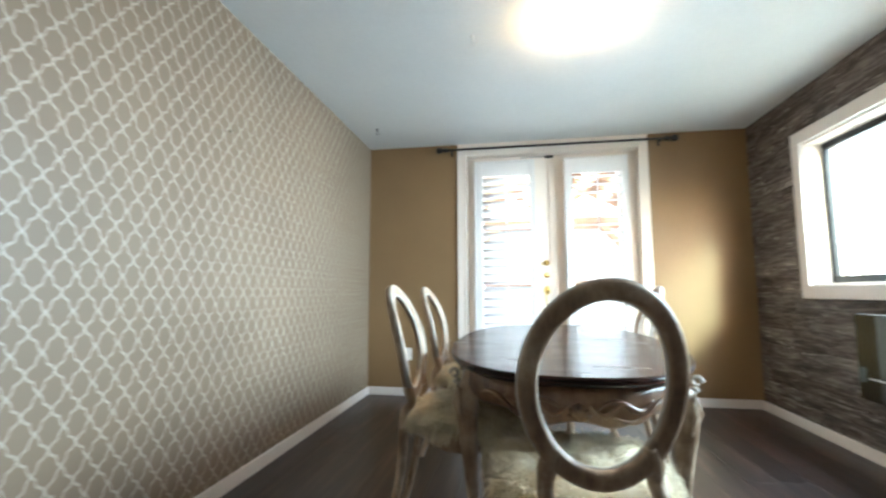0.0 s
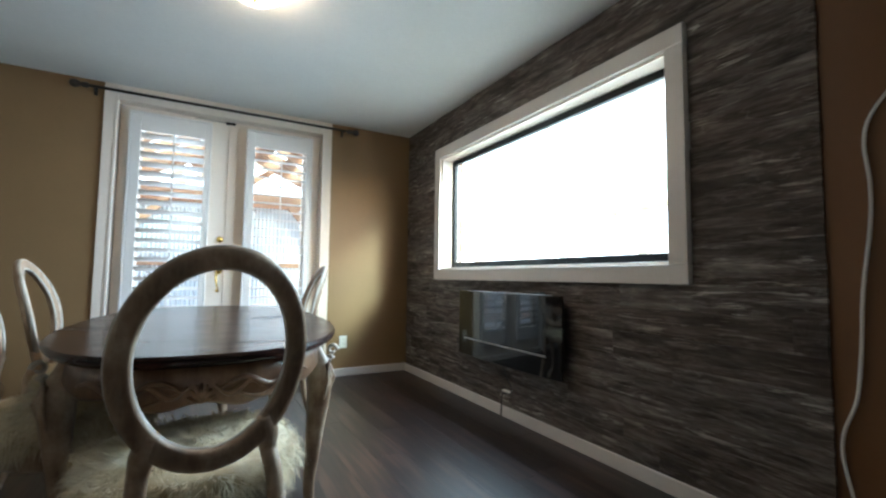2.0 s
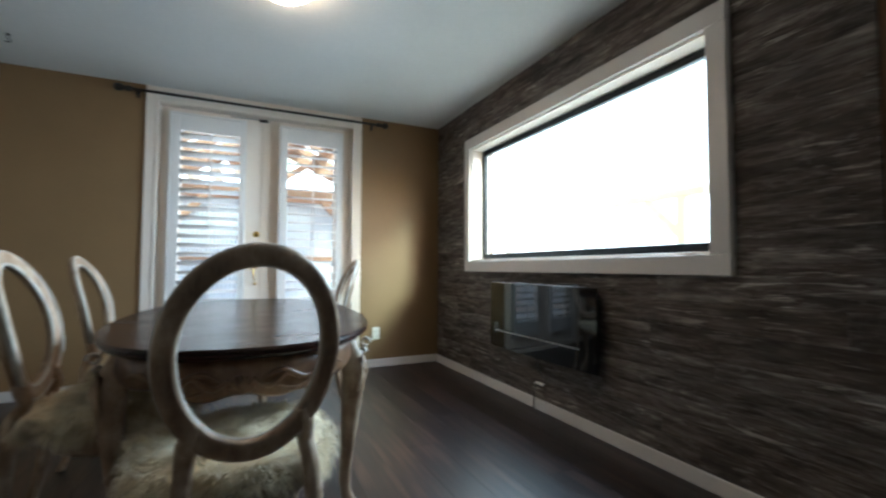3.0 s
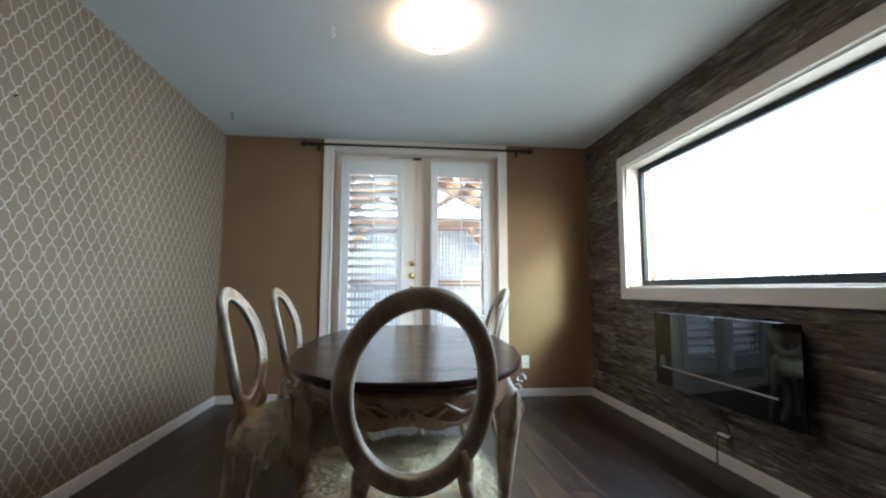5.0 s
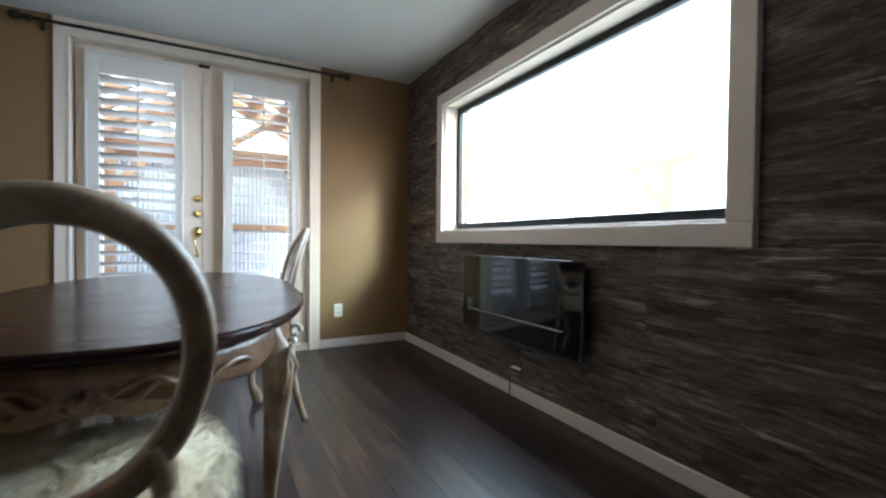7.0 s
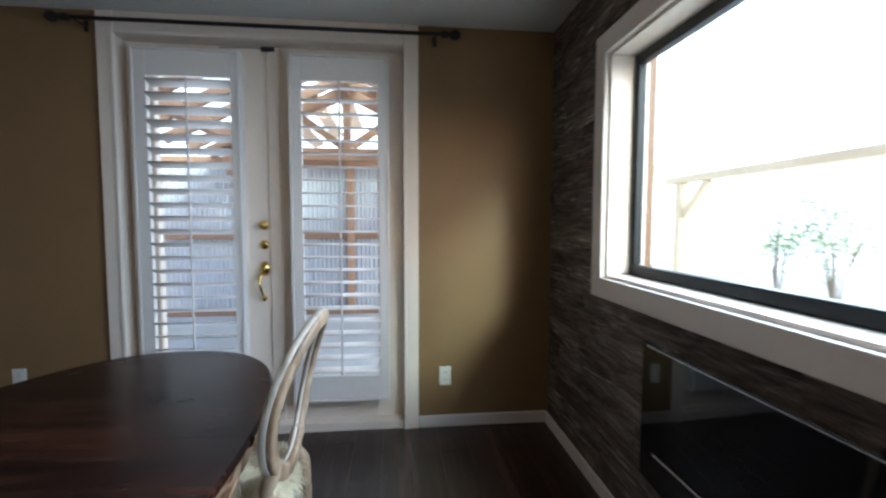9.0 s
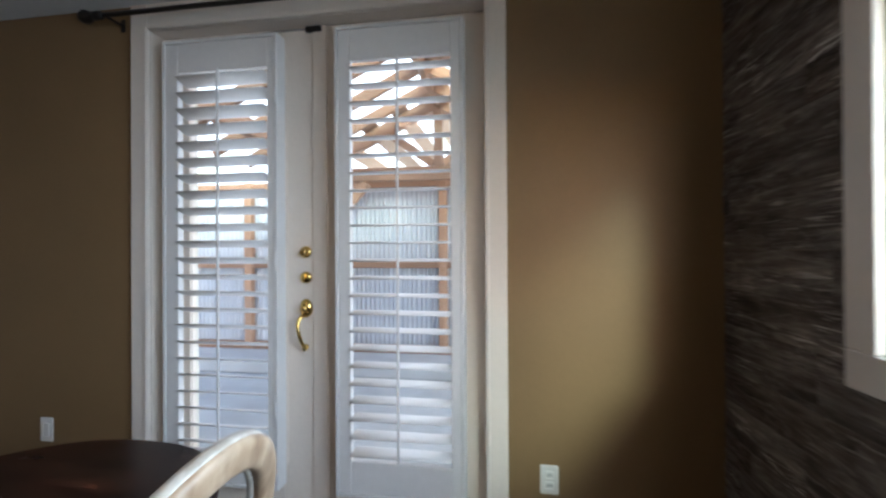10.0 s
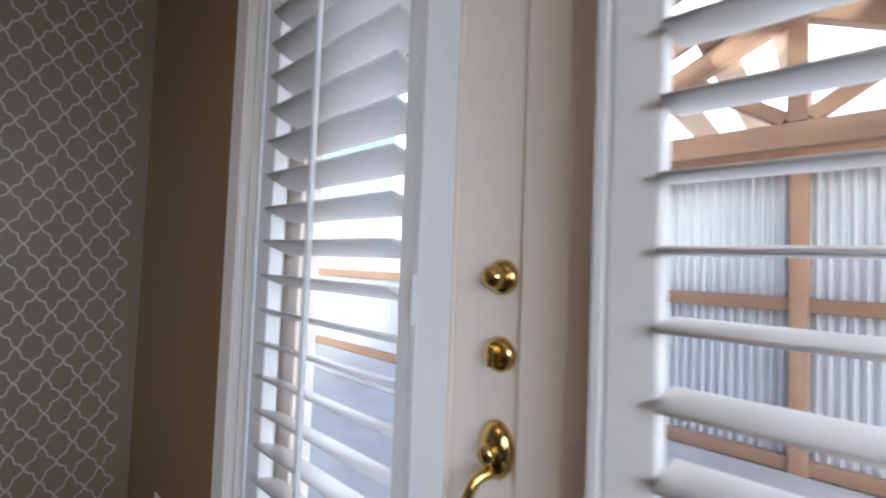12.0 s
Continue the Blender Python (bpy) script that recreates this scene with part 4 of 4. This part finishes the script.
SEAT_CACHE = {}
for a_, gr_ in enumerate((-0.004, 0.014, 0.014, -0.008, -0.06, -0.13, -0.19)):
    for k_ in range(64):
        w_ = 2 * math.pi * k_ / 64
        c_, s2_ = math.cos(w_), math.sin(w_)
        xx, yy = math.copysign(abs(c_) ** 0.72, c_), math.copysign(abs(s2_) ** 0.72, s2_)
        SEAT_CACHE[(a_, k_)] = (xx * (0.234 + 0.024 * yy + gr_), 0.012 + yy * (0.225 + gr_))

chair = dining_chair()
chair.matrix_basis = pose(1.580, 1.465, FL, 0, 0, 8) @ Matrix.Diagonal((1, 1, 1 - FL / 0.945, 1))
copy_thing(chair, pose(1.185, 2.055, FL, 0, 0, -90))
copy_thing(chair, pose(1.155, 2.900, FL, 0, 0, -92))
copy_thing(chair, pose(1.938, 2.925, FL, 0, 0, 87))


# ---- outdoors ----
structure("ground", box((-80, -80, -0.30), (80, 80, -0.121)), EARTH, "garden ground, coloured pale for outdoor glare", "ground")
structure("pavement", box((-10.5, YB + 0.161, -0.119), (5.5, 7.4, -0.06), 0.01), CONCRETE, "pale concrete patio slab", "patio")

FENCE_Y = 7.05


def fence():
    f = empty("fence", Matrix.Translation((0, FENCE_Y, -0.06)), "corrugated metal fence on cedar posts and rails", "fence")
    for x0 in np.arange(-10.1, 3.0, 2.0):
        bm = bmesh.new()
        n = 400
        a = []
        for i in range(n + 1):
            x = x0 + 2.0 * i / n
            y = 0.018 * math.tanh(2.0 * math.sin(2 * math.pi * x / 0.053))
            a.append((bm.verts.new((x, y + 0.03, 0.02)), bm.verts.new((x, y + 0.03, 2.00))))
        for (p, q_), (r, s_) in zip(a, a[1:]):
            bm.faces.new((p, r, s_, q_))
        part("metal_sheet", bm, SHEET, f, smooth=True)
    for x in (-10.0, -8.0, -6.0, -0.35, 1.92, 3.86):
        part("post", box((x - 0.045, -0.075, 0.0), (x + 0.045, 0.010, 2.06), 0.006), CEDAR, f)
    for z in (0.15, 1.08, 1.97):
        part("rail", box((-10.1, -0.050, z), (3.9, 0.012, z + 0.085), 0.005), CEDARX, f)


fence()


def patio_cover():
    """Gabled cedar roof over the patio: end truss, posts, ridge, rafters and deck boards."""
    pc_ = empty("patio_cover", Matrix.Translation((1.92, 6.75, -0.06)), "gabled cedar patio cover with open end truss", "pergola")
    hw, ez, rz = 1.18, 2.12, 2.78
    y0, y1 = -2.28, 0.25

    def stick(a, b, w, h, name, mat=CEDARX):
        a, b = Vector(a), Vector(b)
        d = (b - a)
        bm = box((0, -w / 2, -h / 2), (d.length, w / 2, h / 2), 0.006)
        ob = part(name, bm, mat, pc_)
        ob.matrix_local = Matrix.Translation(a) @ d.to_track_quat("X", "Z").to_matrix().to_4x4()
        return ob

    for yy in (0.0,):
        stick((-hw - 0.2, yy, ez - 0.06), (hw + 0.2, yy, ez - 0.06), 0.09, 0.14, "tie_beam")
        stick((0, yy, ez + 0.012), (0, yy, rz - 0.08), 0.09, 0.09, "king_post", CEDARX)
        for sx in (-1, 1):
            stick((sx * 0.05, yy, ez + 0.03), (sx * 0.52, yy, ez + 0.36), 0.08, 0.08, "strut")
            stick((sx * (hw + 0.35), yy, ez - 0.17 + 0.10), (0, yy, rz), 0.09, 0.13, "principal_rafter")
    for sx in (-1, 1):
        for yy in (0.0,):
            part("post", box((sx * hw - 0.06, yy - 0.06, 0), (sx * hw + 0.06, yy + 0.06, ez - 0.131), 0.008), CEDAR, pc_)
            stick((sx * (hw - 0.05), yy, ez - 0.55), (sx * (hw - 0.42), yy, ez - 0.14), 0.07, 0.09, "brace")
            stick((sx * hw, yy - 0.05, ez - 0.55), (sx * hw, yy - 0.42, ez - 0.14), 0.07, 0.09, "brace")
        stick((sx * hw, y0, ez + 0.06), (sx * hw, y1, ez + 0.06), 0.09, 0.12, "eave_beam")
    stick((0, y0, rz + 0.02), (0, y1, rz + 0.02), 0.06, 0.14, "ridge_beam")
    slope = Vector((hw + 0.4, 0, -(rz - ez + 0.14) * (hw + 0.4) / (hw + 0.35) + 0.07))
    for sx in (-1, 1):
        end = Vector((sx * slope.x, 0, slope.z))
        for yy in np.arange(y0 + 0.55, y1 - 0.3, 0.45):
            stick(Vector((0, yy, rz + 0.03)), Vector((0, yy, rz + 0.03)) + end, 0.045, 0.10, "rafter")
        nb = 10
        for k in range(0, nb, 2):
            c = Vector((0, 0, rz + 0.105)) + end * ((k + 0.5) / nb)
            wdt = end.length / nb - 0.006
            bm = box((-wdt / 2, y0, -0.011), (wdt / 2, y1, 0.011), 0.002)
            ob = part("deck_board", bm, CEDARY, pc_)
            ob.matrix_local = Matrix.Translation(c) @ end.to_track_quat("X", "Z").to_matrix().to_4x4()


patio_cover()


def fence_kerb():
    """Low pale kerb at the foot of the fence."""
    structure("pavement", box((-10.4, 6.55, -0.0595), (5.4, 6.98, 0.10), 0.02, 2), CONCRETE, "low pale concrete kerb along the fence", "kerb")


fence_kerb()


# timber frame and shrubs seen through the window
def arbor():
    ar = empty("arbor", Matrix.Translation((6.05, 5.03, -0.12)), "cedar arbor with braced posts, coloured pale for daylight glare", "arbor")
    for y in (-1.71, 1.71):
        part("post", box((-0.06, y - 0.06, 0), (0.06, y + 0.06, 1.84), 0.008), GLARECEDAR, ar)
        s_ = -1 if y > 0 else 1
        bm = box((0, -0.035, -0.045), (0.60, 0.035, 0.045), 0.005)
        ob = part("brace", bm, GLARECEDAR, ar)
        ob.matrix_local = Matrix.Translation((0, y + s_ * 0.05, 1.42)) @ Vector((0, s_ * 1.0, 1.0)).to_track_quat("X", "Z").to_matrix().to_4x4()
    part("beam", box((-0.05, -2.0, 1.841), (0.05, 2.0, 1.925), 0.008), GLARECEDAR, ar)


arbor()


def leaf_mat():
    m, t, p = material("leaves_paled_for_sun", 0.6, spec=0.3)
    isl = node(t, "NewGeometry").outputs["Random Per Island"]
    # leaf greens lifted well above foliage, to look overexposed by the sun
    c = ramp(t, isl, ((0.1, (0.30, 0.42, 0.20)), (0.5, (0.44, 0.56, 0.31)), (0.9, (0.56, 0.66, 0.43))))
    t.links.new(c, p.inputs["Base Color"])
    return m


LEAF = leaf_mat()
BARK = ground_mat("bark", (0.20, 0.15, 0.11), (0.34, 0.27, 0.21), 9.0)


def leaves(parent, name, centres, count, size, seed):
    """Small bent leaves scattered round twig ends."""
    rng_ = random.Random(seed)
    verts, faces = [], []
    for i in range(count):
        c, spread = rng_.choice(centres)
        q = Vector(c) + Vector((rng_.gauss(0, 1), rng_.gauss(0, 1), rng_.gauss(0, 0.8))) * spread
        d = Vector((rng_.gauss(0, 1), rng_.gauss(0, 1), rng_.gauss(-0.2, 0.6))).normalized()
        w = d.cross(Vector((rng_.gauss(0, 0.4), rng_.gauss(0, 0.4), 1))).normalized() * size * 0.34
        up_ = w.cross(d).normalized() * size * 0.12
        b = len(verts)
        verts += [q, q + d * size * 0.5 + w + up_, q + d * size, q + d * size * 0.5 - w + up_]
        faces += [(b, b + 1, b + 2), (b, b + 2, b + 3)]
    me = bpy.data.meshes.new(name)
    me.from_pydata(verts, [], faces)
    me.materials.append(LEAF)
    ob = new(name, me)
    ob.parent = parent
    return ob


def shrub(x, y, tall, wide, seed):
    sh = empty("shrub", Matrix.Translation((x, y, -0.121)), "garden shrub with loose twigs, leaves coloured pale for sunlight", "shrub", "garden shrubs")
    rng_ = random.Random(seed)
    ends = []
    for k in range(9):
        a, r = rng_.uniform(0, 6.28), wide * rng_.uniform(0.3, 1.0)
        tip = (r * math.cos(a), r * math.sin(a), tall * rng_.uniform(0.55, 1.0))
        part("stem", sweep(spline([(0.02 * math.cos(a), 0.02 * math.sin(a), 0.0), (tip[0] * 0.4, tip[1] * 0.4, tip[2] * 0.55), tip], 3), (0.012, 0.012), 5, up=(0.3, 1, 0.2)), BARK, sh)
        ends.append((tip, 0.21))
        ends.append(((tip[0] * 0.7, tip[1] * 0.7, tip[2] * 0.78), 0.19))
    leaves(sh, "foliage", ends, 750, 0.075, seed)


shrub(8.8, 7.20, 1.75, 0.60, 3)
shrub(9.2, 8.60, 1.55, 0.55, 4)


def outdoor_glow():
    """Glowing hazy hillside outside: stands in for overexposed daylight and lights the room."""
    m, t, p = material("glowing_distance", 1.0, spec=0.0)
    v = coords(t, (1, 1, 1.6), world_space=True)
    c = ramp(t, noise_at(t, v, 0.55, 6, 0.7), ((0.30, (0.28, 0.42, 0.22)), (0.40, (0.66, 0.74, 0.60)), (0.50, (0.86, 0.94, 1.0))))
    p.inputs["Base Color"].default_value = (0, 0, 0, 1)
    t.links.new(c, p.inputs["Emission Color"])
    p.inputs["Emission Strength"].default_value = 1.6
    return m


# arc of glowing sheet, about 20 m tall to brighten floor reflections
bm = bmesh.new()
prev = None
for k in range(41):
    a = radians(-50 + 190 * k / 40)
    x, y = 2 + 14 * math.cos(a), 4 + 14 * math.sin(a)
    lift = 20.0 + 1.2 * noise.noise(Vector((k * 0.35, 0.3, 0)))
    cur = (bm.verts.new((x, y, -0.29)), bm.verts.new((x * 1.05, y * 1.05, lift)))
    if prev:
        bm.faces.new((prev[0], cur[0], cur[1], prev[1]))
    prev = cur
structure("backdrop", bm, outdoor_glow(), "glowing backdrop standing in for the bright sky and hazy hillside", "backdrop")


# ---- pieces of the floor and the boards ----
def plank_mesh(lx, ly, lz, bevel):
    bm = box((0, 0, 0), (lx, ly, lz), bevel, 1)
    me = bpy.data.meshes.new("plank")
    bm.to_mesh(me)
    bm.free()
    return me


PW, PL = 0.1605, 1.215
pm = plank_mesh(PW - 0.0012, PL - 0.0012, 0.0118, 0.0004)
pm.materials.append(FLOORWOOD)
rng = random.Random(11)
for i in range(22):
    x = i * PW
    if x > XR - 0.02:
        break
    y = YF - rng.uniform(0, 0.9)
    while y < YB - 0.02:
        if y + PL > YF + 0.02:
            lo, hi = max(y, YF + 0.001), min(y + PL, YB - 0.001)
            wx = min(PW, XR - 0.001 - x)
            ob = piece("plank", pm, floor, pose(x + 0.0006, lo, FL - 0.0118) @ Matrix.Diagonal((wx / PW, (hi - lo) / PL, 1, 1)))
        y += PL


def barn_mesh(seed):
    """A board with ledged, chipped face: length 1 along y, height 1 along z, depth in metres towards -x."""
    rng = random.Random(seed)
    bm = bmesh.new()
    ny, nz = 22, 7
    grid = []
    for j in range(nz + 1):
        row = []
        for i in range(ny + 1):
            y, z = i / ny, j / nz
            d = 0.016 + 0.0055 * noise.noise(Vector((y * 5 + seed * 3, z * 5, seed))) + 0.004 * noise.noise(Vector((y * 14 + seed, z * 9, seed * 2)))
            if i in (0, ny) or j in (0, nz):
                d -= 0.0035
            zz = z + (0.02 * noise.noise(Vector((y * 8, z * 3, seed * 5))) if 0 < j < nz else 0)
            row.append(bm.verts.new((-max(0.004, d), y, zz)))
        grid.append(row)
    for j in range(nz):
        for i in range(ny):
            bm.faces.new((grid[j][i], grid[j + 1][i], grid[j + 1][i + 1], grid[j][i + 1]))
    rim = [grid[0][i] for i in range(ny + 1)] + [grid[j][ny] for j in range(1, nz + 1)] + [grid[nz][i] for i in range(ny - 1, -1, -1)] + [grid[j][0] for j in range(nz - 1, 0, -1)]
    back = [bm.verts.new((-0.0005, v.co.y, v.co.z)) for v in rim]
    for i in range(len(rim)):
        k = (i + 1) % len(rim)
        bm.faces.new((rim[i], rim[k], back[k], back[i]))
    bmesh.ops.recalc_face_normals(bm, faces=bm.faces[:])
    me = bpy.data.meshes.new("board")
    bm.to_mesh(me)
    bm.free()
    me.materials.append(BARN)
    return me


barn_meshes = [barn_mesh(s_) for s_ in range(8)]
row_z = [0.0]
while row_z[-1] < H - 0.20:
    row_z.append(row_z[-1] + rng.uniform(0.085, 0.175))
row_z.append(H)
hy0, hy1, hz0, hz1 = WY0 - 0.088, WY1 + 0.088, WZ0 - 0.088, WZ1 + 0.088


def add_board(y0, y1, z0, z1):
    if y1 - y0 < 0.015 or z1 - z0 < 0.008:
        return
    piece("board", barn_meshes[rng.randrange(8)], wall_e, pose(XR, y0, z0) @ Matrix.Diagonal((1, y1 - y0 - 0.0005, z1 - z0 - 0.0005, 1)))


for z0, z1 in zip(row_z, row_z[1:]):
    y = BARN_Y - rng.uniform(0, 0.8)
    while y < YB - 0.001:
        ln = rng.choice((0.9, 1.2, 1.2, 1.5))
        a, b = max(y, BARN_Y), min(y + ln, YB - 0.001)
        y += ln
        if b <= a:
            continue
        if z1 <= hz0 or z0 >= hz1:
            add_board(a, b, z0, z1)
            continue
        if z0 < hz0:
            add_board(a, b, z0, hz0)
        if z1 > hz1:
            add_board(a, b, hz1, z1)
        zz0, zz1 = max(z0, hz0), min(z1, hz1)
        if a < hy0:
            add_board(a, min(b, hy0), zz0, zz1)
        if b > hy1:
            add_board(max(a, hy1), b, zz0, zz1)
